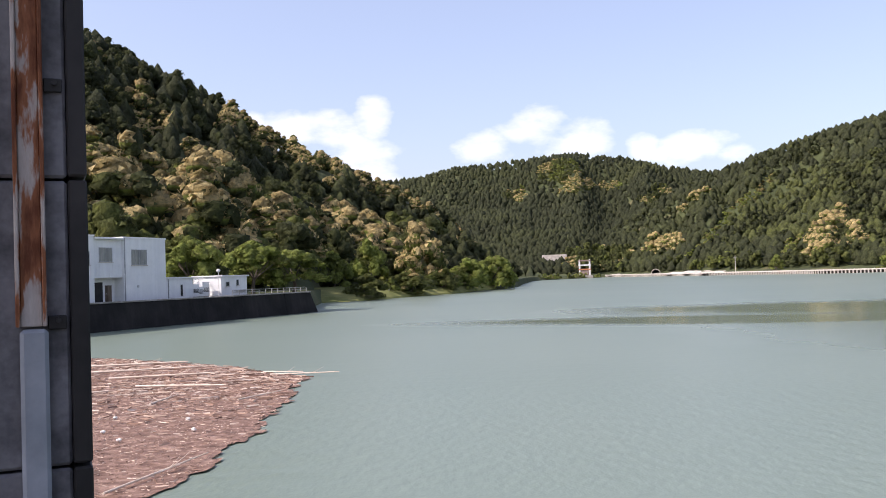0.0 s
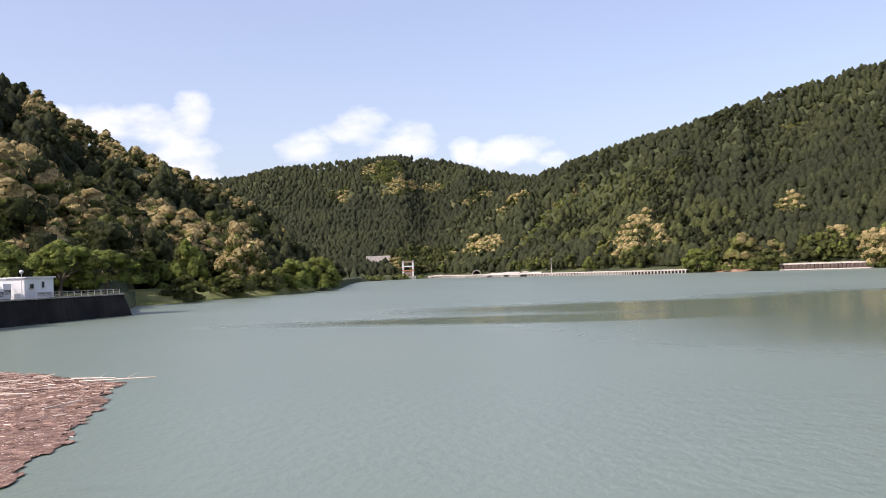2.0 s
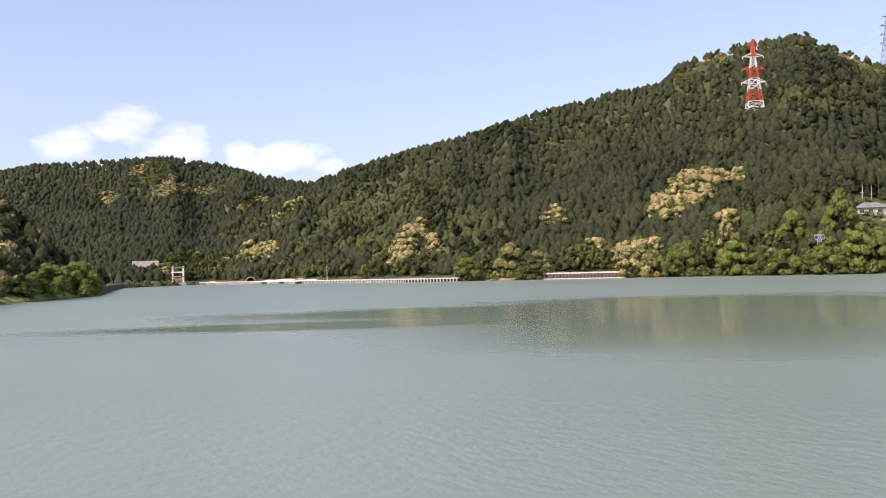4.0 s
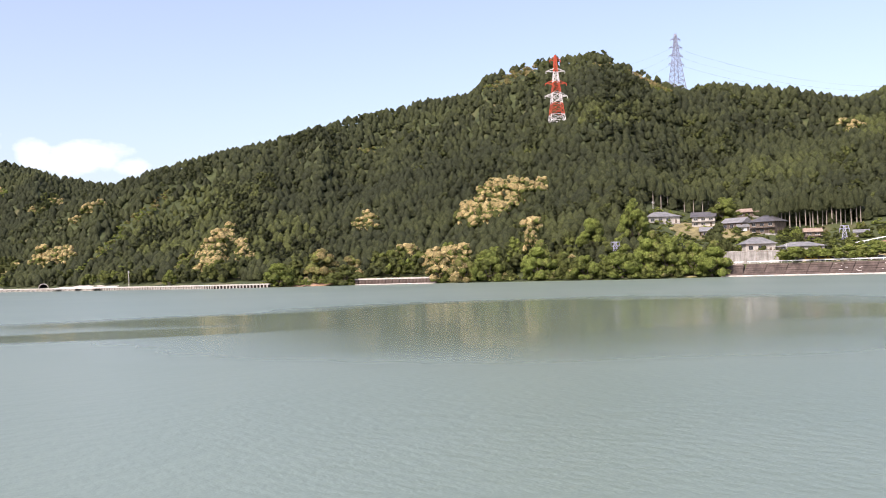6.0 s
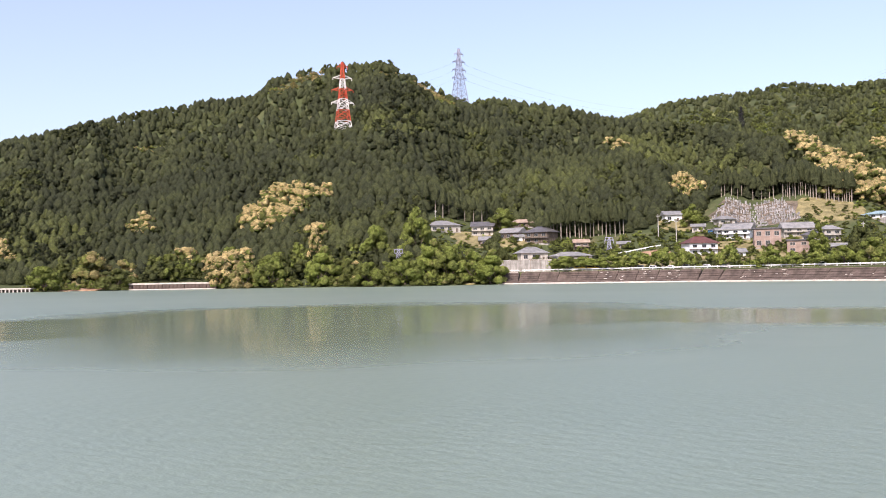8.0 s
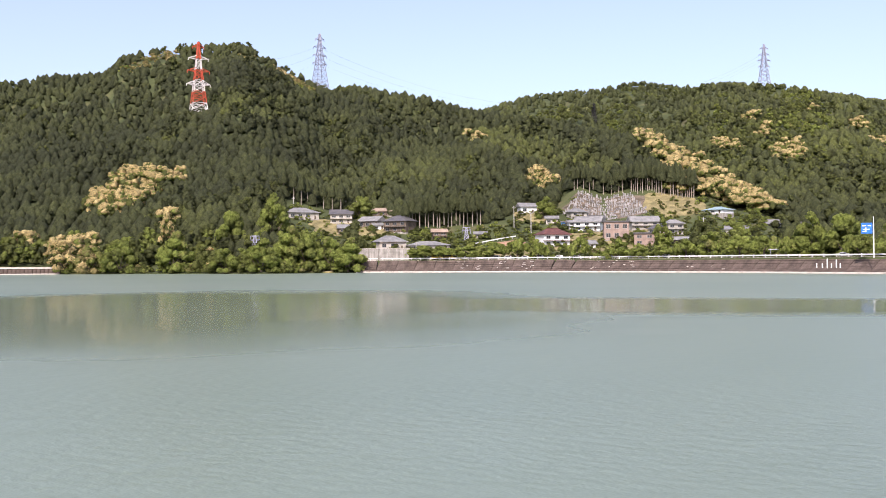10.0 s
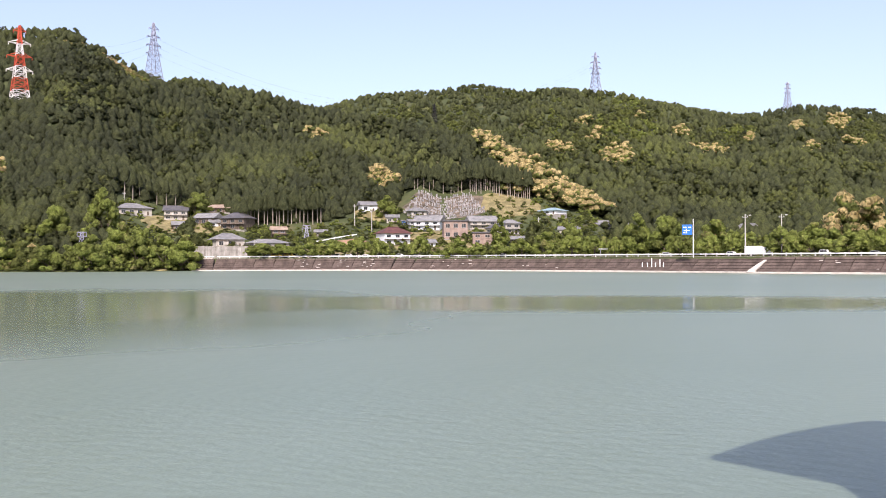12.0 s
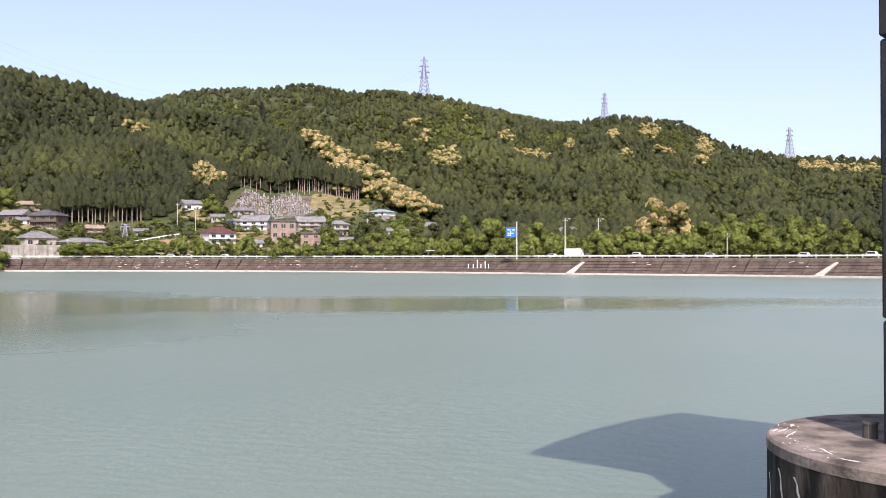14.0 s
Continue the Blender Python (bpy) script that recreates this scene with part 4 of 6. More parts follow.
def yard():
    wall = tagged(new("quay_wall"), "black battered retaining wall rising from the lake", "retaining wall", kind="structure")
    wall.matrix_basis = YARD
    g = np.random.default_rng(3)
    bm = bmesh.new()
    # battered face in upright bays with a coping; the far end slopes down to the water
    n = 24
    for i in range(n):
        a, b = -45 + 96.0 * i / n, -45 + 96.0 * (i + 1) / n
        end = 2.6 if i == n - 1 else 0.0
        lo, hi = [bm.verts.new(p) for p in ((a, -0.35, -2), (b + end, -0.35, -2), (b, 0.45, 3.35), (a, 0.45, 3.35))], [bm.verts.new(p) for p in ((a, 3.2, -2), (b + end, 3.2, -2), (b, 3.2, 3.35), (a, 3.2, 3.35))]
        off = g.uniform(-0.03, 0.03)
        for v in lo:
            v.co.y += off
        bm.faces.new(lo), bm.faces.new(list(reversed(hi)))
        for q in range(4):
            w = (q + 1) % 4
            bm.faces.new((lo[w], lo[q], hi[q], hi[w]))
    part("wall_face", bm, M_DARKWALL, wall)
    part("coping", block(-45, 51, 0.3, 0.95, 3.36, 3.55, 0.03), M_CONCRETE, wall)
    fence = thing("yard_railing", "low pale metal railing along the quay wall", "railing", YARD)
    for i in range(13):
        part("post", block(29 + i * 1.75, 29.1 + i * 1.75, 0.57, 0.63, 3.55, 4.3), M_POLE, fence)
    for z in (3.9, 4.25):
        part("rail", block(29, 50.1, 0.58, 0.62, z, z + 0.05), M_POLE, fence)

    # the two-storey white house
    b = thing("office_building", "white two-storey flat-roofed building with a recessed balcony", "building", YARD @ Matrix.Translation((0, 2.5, 3.45)))
    part("wall_main", block(8.6, 16.7, 0, 9, 0, 8.0, 0.02), M_WHITE, b)
    part("wall_side", block(-16, 3.4, 0, 9, 0, 8.1, 0.02), M_WHITE, b)
    part("wall_recess", block(3.4, 8.6, 1.6, 9, 0, 7.8), M_WHITE, b)
    part("roof_cap", block(8.5, 16.8, -0.08, 9.1, 8.0, 8.2, 0.02), M_WHITE, b)
    part("roof_cap", block(-16, 3.5, -0.08, 9.1, 8.1, 8.3, 0.02), M_WHITE, b)
    part("eave", block(3.41, 8.5, -0.2, 9.0, 7.82, 8.05, 0.02), M_WHITE, b)
    part("string_course", block(8.58, 16.72, -0.05, 0.02, 3.35, 3.5), M_WHITE, b)
    bay = part("upper_bay", block(3.42, 8.58, 0.35, 1.6, 3.1, 7.8), M_WHITE, b)
    for i in range(9):
        part("cladding_board", block(3.5 + i * 0.56, 3.5 + i * 0.56 + 0.53, 0.27, 0.35, 3.05, 4.75, 0.01), M_WHITE, bay)
    window(b, 10.0, 12.9, 4.6, 6.6, 0, 3, M_CURTAINED)
    window(b, 4.6, 6.9, 5.0, 6.8, 0.35, 1, M_CURTAINED)
    window(b, 0.6, 2.6, 4.6, 6.3, 0, 1)
    window(b, -6, -3, 4.6, 6.3, 0, 2)
    door = part("door", block(6.9, 8.0, 1.52, 1.6, 0.02, 2.1), M_BOARD, b, "dark ground-floor door in the recess")
    part("handle", block(7.02, 7.06, 1.46, 1.52, 1.0, 1.15), M_FRAME, door)
    # near-black panel stands in for the shade under the upper bay
    part("door", block(3.9, 6.4, 1.5, 1.6, 0.02, 2.5), M_DARK, b, "dark panel for the shade of the open ground floor")
    part("vent", block(11.0, 11.25, -0.1, 0.01, 1.7, 2.0), M_FRAME, b)
    part("down_pipe", block(8.68, 8.78, -0.1, 0.0, 0.0, 8.0), M_FRAME, b)
    a = thing("annex", "low white annex with a flat roof beside the white building", "shed", YARD @ Matrix.Translation((0, 2.8, 3.45)))
    part("wall", block(16.9, 22.8, 0, 6, 0, 2.75, 0.02), M_WHITE, a)
    part("roof", block(16.8, 22.95, -0.2, 6.2, 2.75, 2.95, 0.02), M_WHITE, a)
    part("door", block(20.1, 20.5, -0.05, 0.0, 0.3, 1.9), M_DARK, a)
    part("pipe", block(17.4, 17.5, -0.12, -0.02, 0.0, 2.7), M_FRAME, a)
    s = thing("store_shed", "white shed with small dark windows at the quay", "shed", YARD @ Matrix.Translation((0, 2.6, 3.45)))
    part("wall", block(29.2, 35.8, 0, 5, 0, 2.9, 0.02), M_WHITE, s)
    part("roof", block(29.0, 36.0, -0.3, 5.2, 2.9, 3.08, 0.02), M_WHITE, s)
    window(s, 30.3, 31.2, 1.4, 2.1, 0, 0)
    window(s, 33.0, 33.6, 1.5, 2.4, 0, 0)
    part("bench_ledge", block(32.2, 35.6, -0.4, 0.0, 0.75, 0.85), M_FRAME, s)
    # gear between annex and shed
    for k, (x, w, h, d) in enumerate(((23.3, 1.5, 1.9, 1.2), (25.1, 1.2, 1.5, 1.0), (26.6, 1.7, 2.2, 1.3))):
        gear = thing("machine_cabinet", "grey-white outdoor machine cabinet with dark louvres", "cabinet", YARD @ Matrix.Translation((x, 3.2 + 0.4 * k, 3.45)), "cabinets in the yard")
        part("body", block(0, w, 0, d, 0.12, h, 0.03), M_WHITE, gear)
        part("foot", block(0.1, w - 0.1, 0.1, d - 0.1, 0, 0.12), M_CONCRETE, gear)
        for i in range(4):
            part("louvre", block(0.15, w - 0.15, -0.03, 0.0, h * 0.35 + i * 0.16, h * 0.35 + i * 0.16 + 0.09), M_DARK, gear)
    pipe = thing("pipe_rack", "bent pale pipes on a rack in the yard", "pipes", YARD @ Matrix.Translation((24.0, 5.2, 3.45)))
    for i in range(4):
        bm = bmesh.new()
        rod(bm, (i * 1.1, 0, 0), (i * 1.1, 0, 2.5 + 0.25 * (i % 2)), 0.08, 0.08, 8)
        rod(bm, (i * 1.1, 0, 2.5 + 0.25 * (i % 2)), (i * 1.1 + 1.3, 0, 2.8), 0.08, 0.08, 8)
        part("pipe", bm, M_RAIL, pipe)
    lamp = thing("yard_lamp", "yard lamp post with a white globe", "lamp", YARD @ Matrix.Translation((27.6, 1.9, 3.45)))
    bm = bmesh.new()
    rod(bm, (0, 0, 0), (0, 0, 3.5), 0.06, 0.045, 8)
    part("post", bm, M_RAIL, lamp)
    bm = bmesh.new()
    bmesh.ops.create_uvsphere(bm, u_segments=14, v_segments=9, radius=0.3, matrix=Matrix.Translation((0, 0, 3.75)) @ Matrix.Diagonal((1, 1, 0.9, 1)))
    part("globe", bm, M_RAIL, lamp)
    # mown bank between the wall's end and the shrubs
    azs = np.arange(-9.4, 3.4, 0.3)
    rows = []
    for d, z in ((-1.0, -0.25), (0.5, 0.35), (4, 1.1), (9, 1.95), (15, 2.75), (22, 3.45)):
        rr = table(azs, [(-9.4, 205), (-7.6, 222), (-5, 227), (0.5, 280), (3.4, 336)]) + d
        rows.append(np.c_[rr * np.sin(np.radians(azs)), rr * np.cos(np.radians(azs)), z + 0.25 * fbm(azs * 2, azs * 0 + d)])
    v = np.concatenate(rows).tolist()
    k = len(azs)
    f = [(j * k + i, j * k + i + 1, (j + 1) * k + i + 1, (j + 1) * k + i) for j in range(len(rows) - 1) for i in range(k - 1)]
    tagged(mesh_object("grass_bank", v, f, M_GRASS), "sunlit mown grass bank at the water's edge", "grass", kind="structure")
    for i, (az, d) in enumerate(((-3.4, 9), (-3.0, 9.5), (-2.7, 9), (-1.2, 9), (-0.8, 8.5), (0.2, 9))):
        mk = thing("marker_post", "short white marker post on the grass bank", "post", facing(az, float(shore(az)) + d), "marker posts")
        bm = bmesh.new()
        rod(bm, (0, 0, -0.6), (0, 0, 0.95), 0.2, 0.17, 8)
        part("stake", bm, M_RAIL, mk)


yard()

# ---- drift of flood wood on the water ----
M_DRIFT = surface("drift_mat", [(0.3, (0.12, 0.070, 0.052)), (0.5, (0.22, 0.135, 0.105)), (0.7, (0.40, 0.27, 0.21))], 2.2, 0.95, 12, 0.9, 0.04)


def stick_material():
    m, ns, ls, b = material("bleached_sticks", 0.9, 0.0, 0.2)
    geo = ns.new("ShaderNodeNewGeometry")
    col = ramp(ns, ls, geo.outputs["Random Per Island"], [(0.0, (0.13, 0.075, 0.055)), (0.4, (0.31, 0.20, 0.15)), (0.7, (0.50, 0.36, 0.28)), (1.0, (0.80, 0.68, 0.57))])
    n = noise_node(ns, ls, 6.0, 3.0)
    ls.new(mixed(ns, ls, 0.4, col, ramp(ns, ls, n, [(0.3, (0.5, 0.5, 0.5)), (0.7, (1, 1, 1))]), "MULTIPLY"), b.inputs["Base Color"])
    return m


M_STICK = stick_material()
M_PALEWOOD = surface("bleached_wood", C((0.62, 0.50, 0.40), (0.82, 0.71, 0.60)), 2.0, 0.85, 8, 0.4, 0.01)
DRIFT_EDGE = [(-60, 84), (-26.3, 69.5), (-18, 63), (-12.0, 57), (-7.6, 50.5), (-7.0, 46), (-6.7, 38), (-6.3, 32.5), (-7.0, 28.0), (-7.0, 23.8), (-9.0, 19), (-16, 14), (-60, 30)]


def inside_drift(x, y):
    hit = np.zeros(len(x), bool)
    for (x0, y0), (x1, y1) in zip(DRIFT_EDGE, DRIFT_EDGE[1:] + DRIFT_EDGE[:1]):
        cross = ((y0 > y) != (y1 > y)) & (x < (x1 - x0) * (y - y0) / (y1 - y0 + 1e-9) + x0)
        hit ^= cross
    return hit


def drift():
    g = np.random.default_rng(21)
    s = 0.32
    xs, ys = np.arange(-40, -4.4, s), np.arange(13, 76, s)
    X, Y = np.meshgrid(xs, ys)
    X, Y = X + g.uniform(-0.12, 0.12, X.shape), Y + g.uniform(-0.12, 0.12, Y.shape)
    wob = (fbm(X / 2.5, Y / 2.5) - 0.5) * 1.2
    ok = inside_drift((X + wob).ravel(), (Y + wob).ravel()).reshape(X.shape)
    Z = 0.010 + 0.045 * fbm(X / 1.3, Y / 1.3) + g.uniform(0, 0.035, X.shape)
    idx = np.arange(X.size).reshape(X.shape)
    full = ok[:-1, :-1] & ok[1:, :-1] & ok[:-1, 1:] & ok[1:, 1:]
    a = np.stack([idx[:-1, :-1], idx[:-1, 1:], idx[1:, 1:], idx[1:, :-1]], -1)[full]
    mat_ob = tagged(mesh_object("debris_mat", np.stack([X, Y, Z], -1).reshape(-1, 3).tolist(), a.tolist(), M_DRIFT), "brown mat of floating bark and flood debris", "debris", kind="stuff")
    # loose sticks, mostly lying along the drift
    n = 45000
    x, y = g.uniform(-32, -4.4, n), g.uniform(16, 72, n)
    wob = (fbm(x / 2.5, y / 2.5) - 0.5) * 1.2
    keep = inside_drift(x + wob + 0.25, y + wob)
    x, y = x[keep], y[keep]
    band = fbm(x / 9 + 4, y / 5)
    ln = g.gamma(1.3, 0.11, len(x)) * np.where(band > 0.5, 1.6, 0.9) * np.where(y > 40, 1.1, 1.0)
    ln = np.clip(ln * np.where(y < 42, 0.55, 1.0), 0.04, 1.6)
    th = np.clip(ln * 0.035, 0.006, 0.02) * g.uniform(0.7, 1.5, len(x))
    ang = np.where(g.random(len(x)) < np.where(y > 42, 0.5, 0.2), g.normal(0.2, 0.25, len(x)), g.uniform(0, math.pi, len(x)))
    tip = g.normal(0, 0.06, len(x))
    z = 0.03 + 0.045 * fbm(x / 1.3, y / 1.3) + g.uniform(0, 0.05, len(x))
    c, s2 = np.cos(ang), np.sin(ang)
    V = []
    for e in (-0.5, 0.5):
        for q, w in ((-1, -1), (1, -1), (0, 1.2)):
            V.append(np.stack([x + e * ln * c - q * th * s2, y + e * ln * s2 + q * th * c, z + e * ln * tip + w * th], -1))
    V = np.stack(V, 1).reshape(-1, 3)
    o = np.arange(len(x))[:, None, None] * 6
    quads = (o + np.array([[0, 1, 4, 3], [1, 2, 5, 4], [2, 0, 3, 5]])[None]).reshape(-1, 4)
    tagged(mesh_object("drift_sticks", V.tolist(), quads.tolist(), M_STICK), "bleached and brown driftwood sticks lying on the debris", "driftwood", kind="stuff")
    # logs and oddments that can be told apart
    for ax, ay, bx, by, rad in ((-8.6, 23.2, -7.2, 27.9, 0.05), (-8.1, 25.0, -7.55, 26.3, 0.03), (-9.8, 51.7, -5.9, 51.2, 0.07), (-10.5, 53.5, -8.0, 52.0, 0.06), (-24, 61, -17, 61.5, 0.1), (-22, 56.5, -15, 57.6, 0.09), (-19, 52.5, -13, 53.2, 0.09), (-12.9, 40.5, -12.4, 43.0, 0.07), (-9.2, 41.0, -7.7, 43.2, 0.06), (-16, 48, -11, 46.5, 0.08), (-20, 44, -16.5, 45.5, 0.08)):
        bm = bmesh.new()
        rad *= 0.7
        rod(bm, (0, 0, 0), (bx - ax, by - ay, 0.08), rad, rad * 0.55, 8)
        rod(bm, ((bx - ax) * 0.6, (by - ay) * 0.6, 0.02), ((bx - ax) * 0.72 + 0.2, (by - ay) * 0.72 + 0.15, 0.35), rad * 0.35, rad * 0.15, 5)
        log = thing("drift_log", "long bleached driftwood log on the floating debris", "log", Matrix.Translation((ax, ay, 0.13)), "drift logs")
        part("stem", bm, M_PALEWOOD, log)
    for x, y in ((-9.9, 35.6), (-12.2, 33.0), (-15.2, 33.6), (-11.0, 31.2), (-13.0, 36.5), (-9.0, 33.0)):
        bm = bmesh.new()
        bmesh.ops.create_icosphere(bm, subdivisions=2, radius=0.11)
        for v in bm.verts:
            v.co *= 0.8 + 0.5 * noise.noise(v.co * 12 + Vector((x, y, 0)))
            v.co.z *= 0.7
        scrap = thing("foam_scrap", "white scrap of foam caught in the debris", "foam scrap", Matrix.Translation((x, y, 0.14)), "foam scraps")
        part("lump", bm, M_FLAKE, scrap)


drift()

# ---- far shore ----


def along_shore(az0, az1, step, back=0.0):
    """Equal steps along the waterline: x, y and the heading of each piece."""
    a = np.linspace(az0, az1, 400)
    r = shore(a) + back
    x, y = r * np.sin(np.radians(a)), r * np.cos(np.radians(a))
    s = np.r_[0, np.cumsum(np.hypot(np.diff(x), np.diff(y)))]
    k = np.arange(0, s[-1], step)
    px, py = np.interp(k, s, x), np.interp(k, s, y)
    hd = np.arctan2(np.diff(py), np.diff(px))
    return list(zip(px[:-1], py[:-1], hd))


def embankment():
    bank = tagged(new("embankment"), "long dark brown block-faced embankment with a pale concrete toe", "embankment", kind="structure")
    step, rows = 9.0, 5
    line = along_shore(52.6, 112, step)
    bm = block(0, step + 0.2, 0.5, 9.5, -2, 0.5)
    toe_me = bpy.data.meshes.new("toe")
    q = block(0, step - 0.12, -0.5, 1.0, -1, 0.55, 0.04)
    q.to_mesh(toe_me)
    q.free()
    toe_me.materials.append(M_PALE_CONCRETE)
    bm.free()
    back_me = bpy.data.meshes.new("backing")
    q = bmesh.new()
    v = [q.verts.new(p) for p in ((-0.3, 0.9, -1), (step + 0.3, 0.9, -1), (step + 0.3, 8.1, 5.25), (-0.3, 8.1, 5.25), (-0.3, 12, 5.25), (step + 0.3, 12, 5.25), (-0.3, 12, -1), (step + 0.3, 12, -1))]
    for f in ((0, 1, 2, 3), (3, 2, 5, 4), (4, 5, 7, 6), (6, 7, 1, 0), (0, 3, 4, 6), (1, 7, 5, 2)):
        q.faces.new([v[i] for i in f])
    q.to_mesh(back_me)
    q.free()
    back_me.materials.append(M_DARKWALL)
    row_me = []
    for k in range(rows):
        q = bmesh.new()
        y0, y1 = 0.95 + 6.9 * k / rows, 0.95 + 6.9 * (k + 1) / rows - 0.16
        z0, z1 = 0.5 + 4.85 * k / rows, 0.5 + 4.85 * (k + 1) / rows - 0.12
        v = [q.verts.new(p) for p in ((0.07, y0 - 0.18, z0 + 0.1), (step - 0.07, y0 - 0.18, z0 + 0.1), (step - 0.07, y1 - 0.18, z1 + 0.1), (0.07, y1 - 0.18, z1 + 0.1), (0.07, y0 + 0.3, z0 - 0.3), (step - 0.07, y0 + 0.3, z0 - 0.3), (step - 0.07, y1 + 0.3, z1 - 0.3), (0.07, y1 + 0.3, z1 - 0.3))]
        for f in ((0, 1, 2, 3), (0, 4, 5, 1), (1, 5, 6, 2), (2, 6, 7, 3), (3, 7, 4, 0)):
            q.faces.new([v[i] for i in f])
        me = bpy.data.meshes.new("panel")
        q.to_mesh(me)
        q.free()
        me.materials.append(M_BANK)
        row_me.append(me)
    post_me = bpy.data.meshes.new("post")
    q = block(-0.14, 0.14, 8.6, 8.85, 5.3, 6.75)
    q.to_mesh(post_me)
    q.free()
    post_me.materials.append(M_RAIL)
    kerb_me = bpy.data.meshes.new("kerb")
    q = block(-0.05, step + 0.1, 7.95, 8.75, 5.2, 5.62, 0.03)
    q.to_mesh(kerb_me)
    q.free()
    kerb_me.materials.append(M_PALE_CONCRETE)
    rail_me = bpy.data.meshes.new("rail_beam")
    q = block(-0.05, step + 0.05, 8.5, 8.6, 6.15, 6.6, 0.02)
    q.to_mesh(rail_me)
    q.free()
    rail_me.materials.append(M_RAIL)
    rail = thing("guard_rail", "white steel guard rail along the lakeside road", "guard rail")
    road_v, road_f = [], []
    for i, (x, y, h) in enumerate(line):
        m = pose(x, y, 0, 0, 0, math.degrees(h) + 0) @ Matrix.Diagonal((1, 1, 1, 1))
        shared("toe", toe_me, bank, m)
        shared("backing", back_me, bank, m)
        shared("kerb", kerb_me, bank, m)
        for me in row_me:
            shared("panel", me, bank, m)
        shared("rail_beam", rail_me, rail, m)
        for k in range(2):
            shared("post", post_me, rail, m @ Matrix.Translation((1.0 + 4.5 * k, 0, 0)))
        nx, ny = -math.sin(h), math.cos(h)
        road_v += [(x + nx * 9.0, y + ny * 9.0, 5.66), (x + nx * 16.5, y + ny * 16.5, 5.68)]
    road_f = [(2 * i, 2 * i + 2, 2 * i + 3, 2 * i + 1) for i in range(len(line) - 1)]
    tagged(mesh_object("road", road_v, road_f, M_ASPHALT), "grey asphalt lakeside road", "road", kind="structure")
    return line


def on_bank(az, up):
    """A pose on the embankment's face: bearing, and how far up from 0 to 1."""
    r = float(shore(az))
    x, y = polar(az, r)
    x2, y2 = polar(az + 0.5, float(shore(az + 0.5)))
    h = math.atan2(y2 - y, x2 - x)
    return pose(x, y, 0, 0, 0, math.degrees(h)) @ Matrix.Translation((0, 0.66 + 6.9 * up, 0.72 + 4.85 * up)) @ pose(0, 0, 0, 35.1, 0, 0)


embankment()


def ramp_stairs(az):
    st = thing("bank_stairs", "pale concrete stairs slanting down the embankment", "stairs", on_bank(az, 0.0), "bank stairs")
    for i in range(10):
        w = 2.5 - 0.17 * i
        part("step", block(i * 0.30 - w / 2, i * 0.30 + w / 2, 0.62 * i, 0.62 * i + 0.6, -0.25, 0.16, 0.02), M_PALE_CONCRETE, st)
    part("landing", block(-1.5, 1.3, -0.7, 0.0, -0.3, 0.14, 0.02), M_PALE_CONCRETE, st)


ramp_stairs(86.0)
ramp_stairs(100.2)
for k, (az, h) in enumerate(((79.55, 1.6), (79.85, 1.5), (80.10, 3.4), (80.32, 1.5), (80.58, 2.9), (80.78, 1.6))):
    gb = thing("depth_gauge", "white water depth gauge board on the embankment", "gauge board", on_bank(az, 0.30) @ pose(0, 0, 0, -35.1, 0, 0), "depth gauges")
    part("board", block(-0.2, 0.2, -0.14, 0.0, -0.4, h * 0.85, 0.02), M_RAIL, gb)
g = np.random.default_rng(12)
for a0, a1, n in ((58.6, 60.2, 9), (61.0, 63.4, 13), (66.6, 69.6, 14), (72, 75, 4), (88, 100, 8)):
    for i in range(n):
        mend = thing("repair_patch", "pale mortar repair patch on the embankment", "mortar patch", on_bank(float(g.uniform(a0, a1)), float(g.uniform(0.12, 0.85))) @ pose(0, 0, 0, 0, 0, float(g.choice((0, 0, 0, 38)))), "repair patches")
        w, h = g.uniform(0.2, 0.85), g.uniform(0.08, 0.17)
        part("mortar", block(-w, w, -h, h, -0.05, 0.05, 0.02), M_PALE_CONCRETE, mend)


